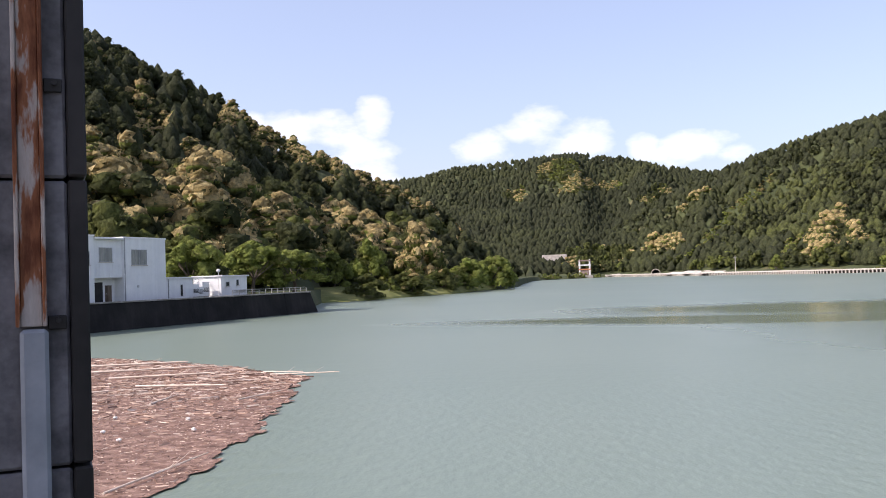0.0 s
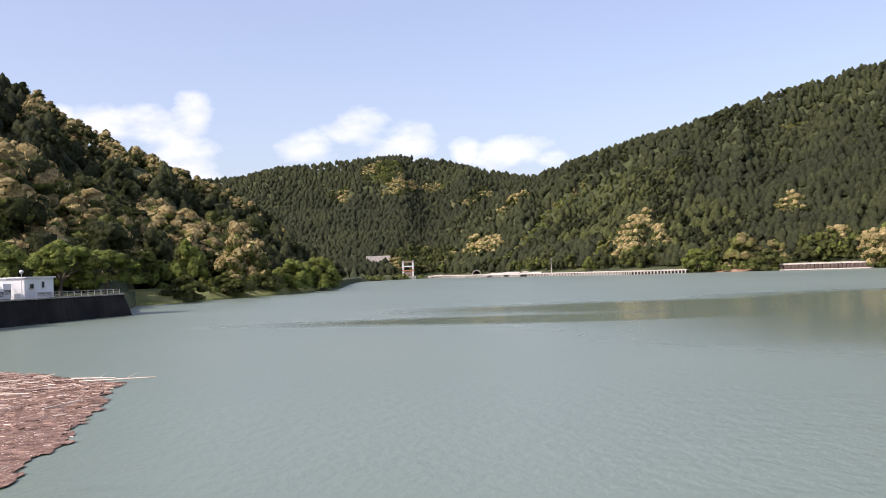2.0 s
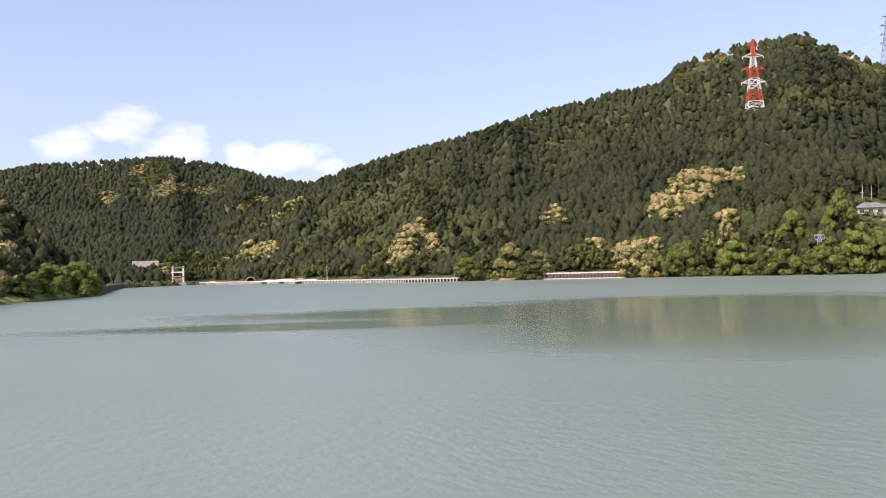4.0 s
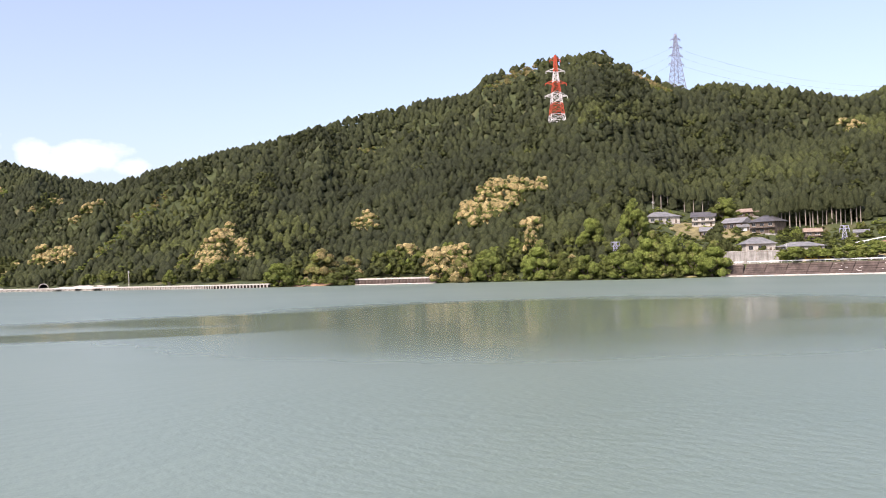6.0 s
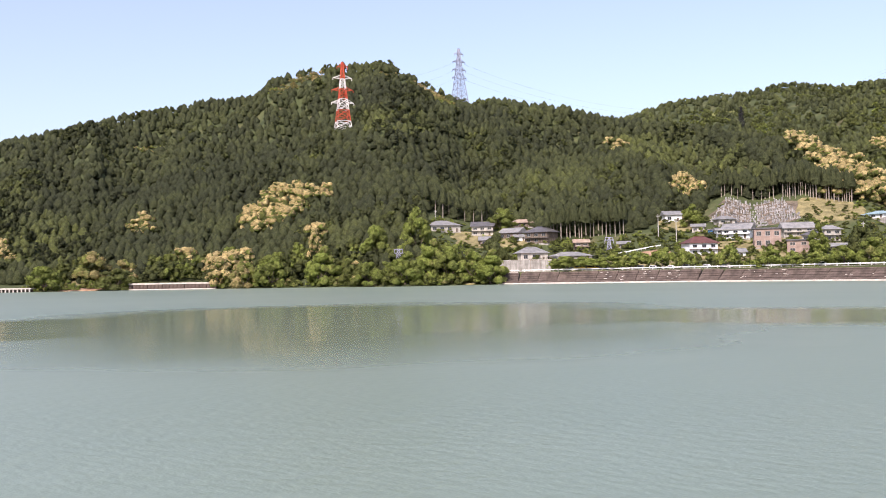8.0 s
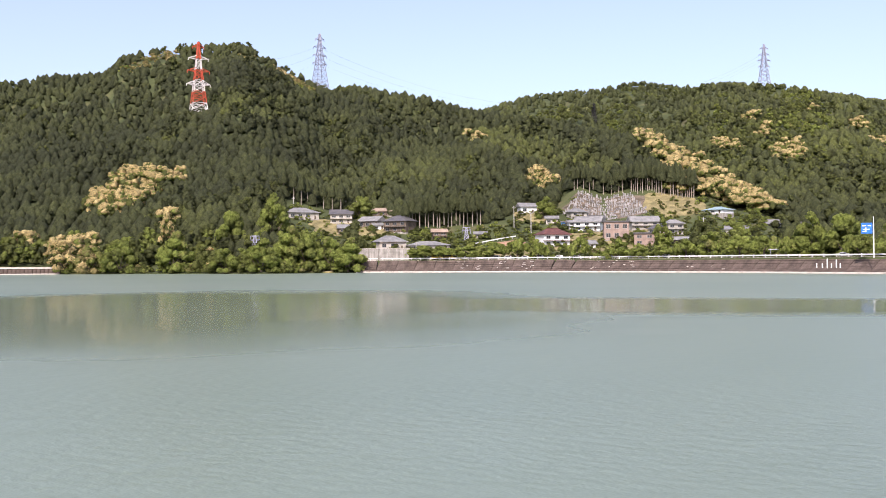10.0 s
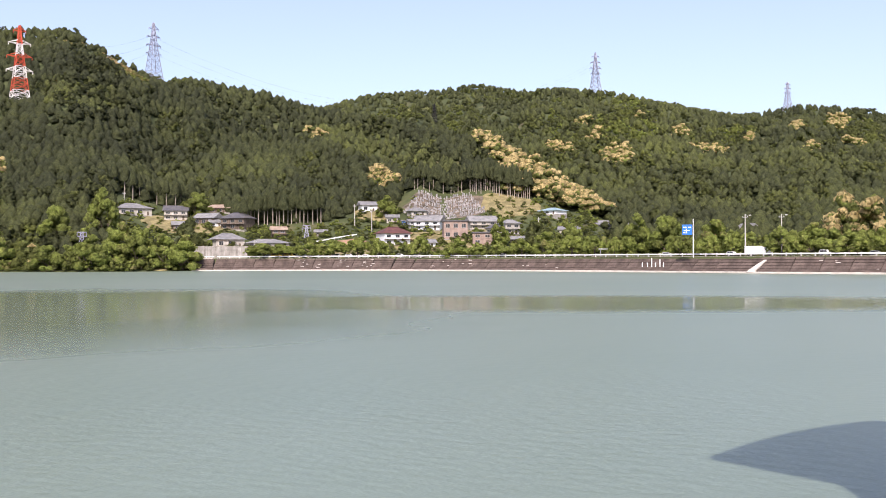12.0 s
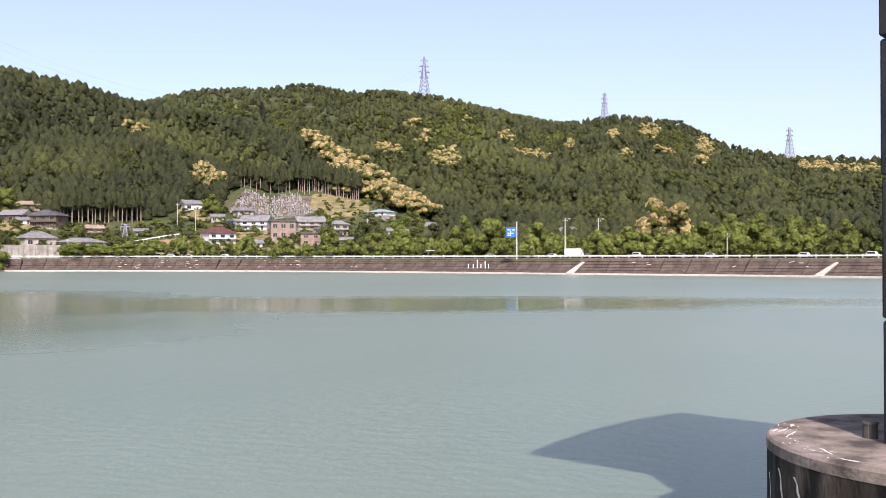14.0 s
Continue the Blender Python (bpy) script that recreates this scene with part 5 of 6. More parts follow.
def dock():
    """Low landing of pale concrete on short piles, and the sheet-piled road edge further along."""
    dk = thing("landing_stage", "long pale concrete landing on short piles at the far shore", "landing stage")
    line = along_shore(9.9, 25.6, 8.0)
    deck_me, pile_me = bpy.data.meshes.new("deck"), bpy.data.meshes.new("support_post")
    q = block(-0.1, 8.1, -1.5, 6, 1.55, 2.2, 0.05)
    q.to_mesh(deck_me)
    q.free()
    deck_me.materials.append(M_PALE_CONCRETE)
    q = block(-0.32, 0.32, -1.45, -0.9, -2, 1.55, 0.05)
    q.to_mesh(pile_me)
    q.free()
    pile_me.materials.append(M_PALE_CONCRETE)
    wall_me = bpy.data.meshes.new("back_wall")
    q = block(-0.1, 8.1, 0.6, 1.4, -2, 1.5)
    q.to_mesh(wall_me)
    q.free()
    wall_me.materials.append(M_BANK)
    for x, y, h in line:
        m = pose(x, y, 0, 0, 0, math.degrees(h))
        shared("deck", deck_me, dk, m)
        shared("back_wall", wall_me, dk, m)
        for k in range(4):
            shared("support_post", pile_me, dk, m @ Matrix.Translation((1 + 2.0 * k, 0, 0)))
    sheet = thing("road_wall", "rusty sheet-pile wall with a white road edge above", "retaining wall")
    for i, (x, y, h) in enumerate(along_shore(30.6, 35.6, 4.0)):
        m = pose(x, y, 0, 0, 0, math.degrees(h))
        for k in range(2):
            part("support_post", block(0.05, 1.95, 0.0, 0.6, -1.5, 2.7, 0.1), M_BANK, sheet).matrix_basis = m @ Matrix.Translation((2.0 * k, 0.15 * (k % 2), 0))
        part("edge_beam", block(-0.02, 4.02, -0.1, 2.2, 2.7, 3.5, 0.04), M_PALE_CONCRETE, sheet).matrix_basis = m
        part("toe", block(-0.02, 4.02, -0.8, 0.0, -1.0, 0.4, 0.04), M_PALE_CONCRETE, sheet).matrix_basis = m
    # dark mouth of a culvert behind the landing
    cul = thing("culvert", "dark arched culvert mouth with a concrete surround", "culvert", facing(12.8, float(shore(12.8)) + 9, 2.2))
    bm = bmesh.new()
    for i in range(12):
        a, b = math.pi * i / 12, math.pi * (i + 1) / 12
        v = [bm.verts.new((q * math.cos(t), y, q * math.sin(t))) for q, t, y in ((3.0, a, 0), (3.0, b, 0), (3.7, b, 0), (3.7, a, 0), (3.7, a, 3), (3.7, b, 3))]
        bm.faces.new(v[:4])
        bm.faces.new((v[3], v[2], v[5], v[4]))
    part("arch", bm, M_CONCRETE, cul)
    bm = bmesh.new()
    ring = [bm.verts.new((3.0 * math.cos(math.pi * i / 12), 0.4, 3.0 * math.sin(math.pi * i / 12))) for i in range(13)]
    deep = [bm.verts.new((2.8 * math.cos(math.pi * i / 12), 6.0, 2.8 * math.sin(math.pi * i / 12))) for i in range(13)]
    for i in range(12):
        bm.faces.new((ring[i], ring[i + 1], deep[i + 1], deep[i]))
    bm.faces.new(deep)
    # tyre black paints the darkness inside the barrel
    part("barrel", bm, M_TYRE, cul, "culvert inside coloured near-black for its unlit depth")
    # gravel heaps on the landing
    for az, back, w, h in ((15.2, 12, 22, 2.6), (14.2, 13, 14, 2.0), (16.4, 11, 18, 2.0), (10.6, 12, 9, 1.6)):
        bm = bmesh.new()
        bmesh.ops.create_grid(bm, x_segments=22, y_segments=10, size=1)
        for v in bm.verts:
            d = max(0.0, 1 - v.co.x ** 2) * max(0.0, 1 - v.co.y ** 2)
            v.co = Vector((v.co.x * w, v.co.y * 4.5, h * d * (0.7 + 0.5 * noise.noise(Vector((v.co.x * 4, v.co.y * 3, az))))))
        heap = thing("gravel_heap", "pale heap of gravel on the landing", "gravel heap", facing(az, float(shore(az)) + back, 1.55), "gravel heaps")
        part("heap", bm, M_PALE_CONCRETE, heap)
    # portal frame by the river mouth
    gate = thing("portal_frame", "red and white steel portal frame at the water", "gate frame", facing(8.6, 795, 1.2))
    for x in (-4.2, 4.2):
        part("leg", block(x - 0.7, x + 0.7, -0.7, 0.7, -3, 14.5, 0.05), M_RAIL, gate)
    for z, mt in ((13.6, M_TAN), (9.8, M_RAIL), (6.2, M_TILE_ORANGE)):
        part("beam", block(-5.2, 5.2, -0.75, 0.75, z - 0.55, z + 0.55, 0.05), mt, gate)
    part("footing", block(-6.5, 6.5, -3, 3, -4, 1.2, 0.1), M_CONCRETE, gate)
    part("shutter", block(-3.4, 3.4, -0.2, 0.2, 1.2, 5.4), M_TAN, gate)
    far = thing("road_cut", "pale strip of road high on the far valley side", "road", facing(6.8, 845))
    part("roadbed", block(-11, 11, -3, 3, -3, 8.5, 0.1), M_PALE_CONCRETE, far)


dock()

# ---- single trees ----


def crown_mesh(name, shape, base_tone):
    v, f, t = shape
    me = bpy.data.meshes.new(name)
    me.from_pydata(v.tolist(), [], f.tolist())
    me.polygons.foreach_set("use_smooth", [True] * len(f))
    tone = np.clip(np.where(t > 0.6, 0.95 + (t - 1) * 0.8, t + base_tone), 0, 1)
    me.attributes.new("tone", "FLOAT", "POINT").data.foreach_set("value", tone.astype(np.float32))
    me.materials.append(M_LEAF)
    return me


def trunk_mesh(k, low):
    """A tapered, slightly bent trunk that forks into limbs; 1 high."""
    g = np.random.default_rng(700 + k)
    bm = bmesh.new()
    p, r = Vector((0, 0, -0.06)), 0.035
    for i in range(3):
        q = p + Vector((g.uniform(-0.03, 0.03), g.uniform(-0.03, 0.03), (low + 0.12) / 3))
        rod(bm, p, q, r, r * 0.85, 7)
        p, r = q, r * 0.85
    for i in range(6):
        a = i * 1.05 + g.uniform(-0.3, 0.3)
        e = p + Vector((0.27 * math.cos(a), 0.27 * math.sin(a), g.uniform(0.18, 0.45)))
        rod(bm, p, e, r * 0.6, r * 0.2, 5)
    me = bpy.data.meshes.new("trunk")
    bm.to_mesh(me)
    bm.free()
    me.materials.append(M_BARK)
    return me


TREE_KINDS = {
    "willow": (1900, 18, 0.042, 0.12, 0.0, 0.35, 0.68, "round light-green broadleaf tree in fresh leaf"),
    "shrub": (1500, 18, 0.042, 0.0, 0.06, 0.1, 0.42, "low olive-brown waterside shrub"),
    "green": (1800, 18, 0.042, 0.04, 0.0, 0.0, 0.60, "mid-green rounded broadleaf tree"),
    "lime": (1800, 18, 0.042, 0.05, 0.0, 0.0, 0.68, "yellow-green broadleaf tree in new leaf"),
    "dark": (1600, 18, 0.042, 0.04, 0.0, 0.0, 0.34, "dark evergreen broadleaf tree"),
    "bloom": (1800, 18, 0.042, 0.06, 0.85, 0.0, 0.44, "evergreen tree covered in cream-yellow blossom"),
    "pale": (1500, 18, 0.042, 0.02, 0.12, 0.0, 0.80, "pale straw-green tree on the shore"),
    "umbrella": (2200, 22, 0.034, 0.20, 0.0, 0.12, 0.66, "wide flat-topped cherry tree in fresh green leaf"),
    "cherry": (1500, 18, 0.042, 0.22, 0.0, 0.25, 0.66, "spreading roadside cherry tree in leaf"),
}
TREE_MESHES = {}
for kn, (kind, (sprays, clumps, size, low, bloom, droop, tone, label)) in enumerate(TREE_KINDS.items()):
    TREE_MESHES[kind] = [(crown_mesh("crown", leafy_shape(500 + kn * 10 + i, sprays * 2 // 3, int(clumps * 1.5), size, low, bloom, droop, dome=5, flat=0.7 if kind == "umbrella" else 0.0), tone), trunk_mesh(kn * 10 + i, low)) for i in range(3)]
tree_count = [0]


def tree(az, r, wide, tall, kind):
    i = tree_count[0] = tree_count[0] + 1
    g = np.random.default_rng(900 + i)
    x, y = polar(az, r)
    m = pose(x, y, ground_at(x, y) - 0.15, 0, 0, float(g.uniform(0, 360))) @ Matrix.Diagonal((wide * 1.12, wide * 1.12, tall * 1.1, 1))
    cat = "shrub" if kind == "shrub" else "tree"
    t = thing("shrub" if kind == "shrub" else "tree", TREE_KINDS[kind][7], cat, m, {"cherry": "roadside cherries", "shrub": "waterside shrubs"}.get(kind, ""))
    crown, trunk = TREE_MESHES[kind][i % 3]
    shared("trunk", trunk, t, Matrix.Identity(4))
    shared("crown", crown, t, Matrix.Identity(4))


tree(-15.1, 151, 9.6, 9.2, "umbrella")
tree(-11.5, 160, 11.0, 8.9, "umbrella")
tree(-9.2, 164, 11.0, 7.4, "umbrella")
tree(-19.45, 161, 6.5, 12.6, "green")
tree(-4.79, 234, 10.3, 6.4, "shrub")
tree(-2.00, 261, 12.9, 6.5, "shrub")
tree(-0.10, 283, 9.8, 6.9, "shrub")
tree(1.42, 305, 13.9, 10.6, "willow")
tree(3.09, 333, 16.3, 12.5, "willow")
tree(-6.70, 249, 9.7, 10.6, "green")
tree(-4.54, 263, 11.1, 13.2, "lime")
tree(-1.42, 292, 15.9, 19.2, "bloom")
tree(26.09, 522, 18.2, 13.5, "green")
tree(29.92, 512, 22.6, 11.5, "shrub")
tree(28.67, 542, 20.0, 17.0, "pale")
tree(30.43, 536, 15.0, 14.0, "pale")
tree(19.65, 594, 9.5, 10.0, "green")
tree(35.79, 487, 15.3, 15.2, "bloom")
tree(37.24, 478, 15.0, 14.0, "pale")
tree(38.80, 469, 16.5, 16.1, "green")
tree(39.55, 473, 10.0, 16.3, "dark")
tree(41.80, 456, 17.9, 18.8, "lime")
tree(41.40, 491, 8.9, 19.8, "bloom")
tree(43.79, 443, 13.3, 12.8, "shrub")
tree(44.74, 435, 14.4, 11.5, "green")
tree(45.77, 431, 11.6, 10.9, "green")
tree(46.97, 424, 16.4, 14.4, "green")
tree(48.51, 435, 16.7, 19.5, "lime")
tree(49.60, 432, 17.8, 18.5, "green")
tree(51.03, 430, 16.3, 16.8, "lime")
tree(52.08, 429, 16.9, 15.9, "lime")
tree(52.46, 452, 15.6, 21.1, "dark")
tree(47.65, 479, 17.1, 24.0, "green")
tree(45.15, 479, 15.8, 18.7, "green")
tree(52.89, 535, 18.0, 14.0, "green")
tree(59.52, 427, 15.5, 7.6, "cherry")
tree(60.91, 426, 15.5, 8.5, "cherry")
tree(62.51, 424, 12.3, 9.9, "cherry")
tree(63.81, 416, 9.3, 9.2, "cherry")
tree(66.29, 409, 9.9, 10.1, "cherry")
tree(68.58, 400, 12.7, 8.0, "lime")
tree(69.90, 392, 9.4, 5.4, "cherry")
tree(71.27, 387, 9.2, 6.2, "cherry")
tree(72.54, 386, 10.2, 7.9, "cherry")
tree(74.05, 382, 12.2, 11.1, "lime")
tree(75.55, 372, 11.8, 9.2, "cherry")
tree(76.94, 367, 10.4, 8.3, "cherry")
tree(78.16, 362, 7.1, 8.0, "cherry")
tree(73.64, 425, 14.9, 15.6, "dark")
tree(75.31, 429, 14.9, 14.3, "green")
tree(64.23, 520, 13.0, 12.0, "green")
tree(56.76, 431, 15.5, 7.2, "cherry")
tree(57.97, 428, 12.9, 6.6, "cherry")
tree(79.49, 365, 13.3, 16.1, "green")
tree(81.22, 362, 15.3, 16.4, "green")
tree(82.00, 349, 9.5, 12.2, "green")
tree(84.07, 351, 13.7, 14.3, "lime")
tree(83.55, 341, 9.2, 7.7, "cherry")
tree(85.01, 338, 8.1, 8.7, "cherry")
tree(87.74, 329, 11.6, 10.3, "cherry")
tree(89.34, 336, 12.7, 11.5, "lime")
tree(91.16, 363, 17.8, 21.5, "bloom")
tree(92.31, 358, 17.3, 21.0, "bloom")
tree(91.33, 323, 12.1, 8.1, "cherry")
tree(93.21, 319, 9.0, 8.9, "cherry")
tree(93.94, 337, 14.2, 13.7, "lime")
tree(95.38, 332, 13.8, 15.3, "lime")
tree(95.53, 314, 11.3, 9.6, "cherry")
tree(96.95, 331, 15.3, 14.8, "green")
tree(97.49, 310, 8.4, 8.8, "cherry")
tree(98.72, 323, 13.7, 14.6, "green")
tree(99.03, 310, 9.9, 9.2, "cherry")
tree(100.08, 320, 8.4, 13.4, "lime")
tree(100.68, 304, 7.9, 7.3, "shrub")
tree(101.64, 312, 10.4, 11.7, "green")
tree(102.70, 314, 10.7, 12.6, "dark")
tree(104.15, 309, 10.6, 13.1, "green")
tree(71.20, 445, 9.2, 13.7, "green")

# ---- village ----
house_count = [0]


def house(az, r, wide, tall, roof, wall_mat, roof_mat, storeys):
    """A village house: walls, a roof with eaves, windows with panes, a door, on a plinth set into the slope."""
    i = house_count[0] = house_count[0] + 1
    g = np.random.default_rng(40 + i)
    deep = wide * g.uniform(0.55, 0.75)
    kinds = {M_PLASTER: "plastered", M_WHITE: "white", M_TAN: "salmon-coloured", M_BOARD: "dark boarded", M_BLUE: "blue-sheeted"}
    roofs = {M_TILE_GREY: "grey tiled", M_TILE_DARK: "dark tiled", M_TILE_BROWN: "brown tiled", M_TILE_RED: "dark red tiled", M_TILE_BLUE: "blue-grey tiled", M_TILE_ORANGE: "orange tiled"}
    h = thing("house", f"{kinds[wall_mat]} {'two' if storeys > 1 else 'one'}-storey house with {roofs[roof_mat]} {roof} roof", "house", facing(az, r, None, float(g.uniform(-38, 38))), "village houses")
    rise = 0.7 if roof == "flat" else min(tall * 0.42, wide * 0.22)
    eave = tall - rise
    x0, x1, y0, y1 = -wide / 2 + 0.4, wide / 2 - 0.4, 0.0, deep
    part("plinth", block(x0 - 0.2, x1 + 0.2, y0 - 0.2, y1, -4.0, 0.35, 0.04), M_CONCRETE, h)
    part("wall", block(x0, x1, y0, y1, 0.35, eave, 0.02), wall_mat, h)
    bm = bmesh.new()
    o = 0.9 if roof != "flat" else 0.5
    X0, X1, Y0, Y1 = x0 - o, x1 + o, y0 - o, y1 + o
    if roof == "flat":
        solid(bm, X0, X1, Y0, Y1, eave + 0.005, tall, 0.05)
    else:
        lowz, t = eave - 0.1, 0.16
        inset = 0.0 if roof == "gable" else min(deep * 0.5, wide * 0.35)
        ym = (Y0 + Y1) / 2
        lo = [bm.verts.new(p) for p in ((X0, Y0, lowz), (X1, Y0, lowz), (X1, Y1, lowz), (X0, Y1, lowz))]
        up = [bm.verts.new(p) for p in ((X0, Y0, lowz + t), (X1, Y0, lowz + t), (X1, Y1, lowz + t), (X0, Y1, lowz + t))]
        ra, rb = bm.verts.new((X0 + inset, ym, tall)), bm.verts.new((X1 - inset, ym, tall))
        bm.faces.new(list(reversed(lo)))
        for k in range(4):
            bm.faces.new((lo[k], lo[(k + 1) % 4], up[(k + 1) % 4], up[k]))
        bm.faces.new((up[0], up[1], rb, ra)), bm.faces.new((up[2], up[3], ra, rb)), bm.faces.new((up[1], up[2], rb)), bm.faces.new((up[3], up[0], ra))
    rf = part("roof", bm, roof_mat, h)
    if roof != "flat":
        part("ridge", block(X0 + inset, X1 - inset, ym - 0.18, ym + 0.18, tall - 0.08, tall + 0.16, 0.03), roof_mat, rf)
        if storeys > 1:
            # a lower skirt roof over the ground floor
            part("skirt_roof", block(x0 - 0.5, x1 + 0.5, y0 - 1.3, y0 - 0.02, eave * 0.5, eave * 0.5 + 0.16, 0.02), roof_mat, h)
    n = max(2, int(wide / 4))
    for s in range(storeys):
        zb = 0.35 + (eave - 0.35) * s / storeys
        zt = 0.35 + (eave - 0.35) * (s + 1) / storeys
        for k in range(n):
            if s == 0 and k == n - 1:
                continue
            xc = x0 + (x1 - x0) * (k + 0.5) / n
            ww = min(2.2, (x1 - x0) / n * 0.6)
            zw = zb + (zt - zb) * 0.28
            window(h, xc - ww / 2, xc + ww / 2, zw, zw + (zt - zb) * 0.48, y0, 1)
    xd = x0 + (x1 - x0) * (n - 0.5) / n
    d = part("door", block(xd - 0.55, xd + 0.55, y0 - 0.05, y0, 0.36, min(2.4, eave - 0.3)), M_BOARD, h)
    part("handle", block(xd + 0.4, xd + 0.46, y0 - 0.1, y0 - 0.05, 1.3, 1.5), M_FRAME, d)


house(49.47, 527, 18.5, 7.0, "hip", M_PLASTER, M_TILE_GREY, 1)
house(51.71, 527, 12.9, 8.3, "gable", M_PLASTER, M_TILE_DARK, 2)
house(53.31, 517, 13.1, 6.7, "gable", M_BOARD, M_TILE_GREY, 1)
house(54.04, 544, 16.1, 5.0, "hip", M_BOARD, M_TILE_BROWN, 1)
house(54.04, 512, 7.3, 4.1, "gable", M_WHITE, M_TILE_GREY, 1)
house(54.99, 505, 15.0, 9.7, "hip", M_BOARD, M_TILE_DARK, 2)
house(54.88, 474, 15.2, 7.5, "hip", M_PLASTER, M_TILE_GREY, 1)
house(57.11, 469, 21.4, 4.9, "hip", M_PLASTER, M_TILE_GREY, 1)
house(57.75, 485, 7.9, 6.2, "gable", M_BOARD, M_TILE_BROWN, 2)
house(64.93, 464, 14.9, 9.5, "hip", M_WHITE, M_TILE_RED, 2)
house(66.73, 495, 14.6, 8.2, "gable", M_WHITE, M_TILE_GREY, 2)
house(68.51, 471, 13.0, 9.9, "flat", M_TAN, M_TILE_DARK, 2)
house(70.23, 489, 15.2, 7.3, "gable", M_PLASTER, M_TILE_GREY, 2)
house(70.15, 452, 10.3, 6.5, "flat", M_TAN, M_TILE_DARK, 2)
house(72.00, 475, 9.0, 7.7, "hip", M_PLASTER, M_TILE_GREY, 2)
house(74.11, 526, 13.8, 4.0, "hip", M_WHITE, M_TILE_BLUE, 1)
house(75.44, 484, 11.2, 4.2, "gable", M_PLASTER, M_TILE_GREY, 1)
house(77.72, 527, 12.8, 6.0, "gable", M_PLASTER, M_TILE_GREY, 1)
house(85.79, 494, 6.9, 5.1, "gable", M_WHITE, M_TILE_GREY, 1)
house(65.39, 504, 5.2, 3.6, "flat", M_BLUE, M_TILE_GREY, 1)
house(65.95, 500, 6.0, 5.0, "gable", M_WHITE, M_TILE_GREY, 2)
house(63.22, 526, 10.2, 6.3, "gable", M_WHITE, M_TILE_GREY, 1)
house(84.59, 462, 5.6, 8.3, "gable", M_PLASTER, M_TILE_ORANGE, 1)
house(60.26, 486, 6.5, 3.3, "gable", M_PLASTER, M_TILE_GREY, 1)
house(64.62, 510, 7.1, 4.8, "gable", M_PLASTER, M_TILE_GREY, 1)
house(66.80, 455, 8.5, 4.4, "gable", M_WHITE, M_TILE_GREY, 1)
house(70.77, 473, 8.4, 5.3, "hip", M_PLASTER, M_TILE_DARK, 1)
house(66.27, 517, 10.0, 4.8, "hip", M_PLASTER, M_TILE_GREY, 1)
house(72.26, 450, 6.9, 3.7, "gable", M_BOARD, M_TILE_GREY, 1)
house(67.43, 507, 7.6, 5.9, "gable", M_WHITE, M_TILE_DARK, 2)
house(79.14, 529, 7.4, 3.7, "gable", M_PLASTER, M_TILE_GREY, 1)
house(85.65, 493, 7.9, 6.4, "gable", M_WHITE, M_TILE_GREY, 2)
house(86.84, 454, 9.2, 4.4, "flat", M_WHITE, M_TILE_GREY, 1)
house(52.09, 508, 10.4, 5.2, "gable", M_BOARD, M_TILE_GREY, 1)


def pole(az, r, tall, z=None, lamp=False):
    p = thing("utility_pole", "grey concrete utility pole with a crossarm", "pole", facing(az, r, z), "utility poles")
    bm = bmesh.new()
    rod(bm, (0, 0, -0.8), (0, 0, tall), 0.24, 0.16, 8)
    part("post", bm, M_POLE, p)
    arm = part("crossarm", block(-0.9, 0.9, -0.08, 0.08, tall - 1.1, tall - 0.9), M_FRAME, p)
    for x in (-0.75, 0.0, 0.75):
        bm = bmesh.new()
        rod(bm, (x, 0, tall - 0.9), (x, 0, tall - 0.6), 0.07, 0.05, 6)
        part("insulator", bm, M_RAIL, arm)
    if lamp:
        part("lamp_arm", block(-0.06, 1.5, -0.05, 0.05, tall - 0.35, tall - 0.25), M_FRAME, p)
        part("lamp_head", block(1.1, 1.9, -0.16, 0.16, tall - 0.42, tall - 0.2, 0.04), M_RAIL, p)


pole(48.83, 542, 6.6)
pole(62.31, 499, 12.7)
pole(63.35, 493, 11.4)
pole(73.58, 485, 8.0)
pole(85.7, 333, 14.3, None, True)
pole(87.7, 329, 14.0, None, True)
pole(17.38, 635, 10.5)
pole(56.3, 437, 8.5)
pole(95.2, 311, 8.0)

sg = thing("road_sign", "blue road direction sign on a tall white pole", "road sign", facing(82.76, 330.5, 5.6))
bm = bmesh.new()
rod(bm, (0, 0, -0.4), (0, 0, 12.9), 0.20, 0.14, 10)
part("post", bm, M_RAIL, sg)
plate = part("plate", block(-3.7, -0.35, -0.26, -0.18, 7.4, 10.9, 0.04), M_SIGN, sg)
for x0, x1, z0, z1 in ((-3.3, -2.2, 9.8, 10.15), (-1.7, -0.7, 9.8, 10.15), (-2.4, -2.1, 7.9, 9.5), (-3.2, -1.1, 8.7, 8.95), (-3.3, -2.6, 8.0, 8.3)):
    part("marking", block(x0, x1, -0.30, -0.262, z0, z1), M_RAIL, plate)
for z in (8.0, 10.3):
    part("bracket", block(-0.9, 0.1, -0.18, -0.08, z, z + 0.15), M_FRAME, sg)


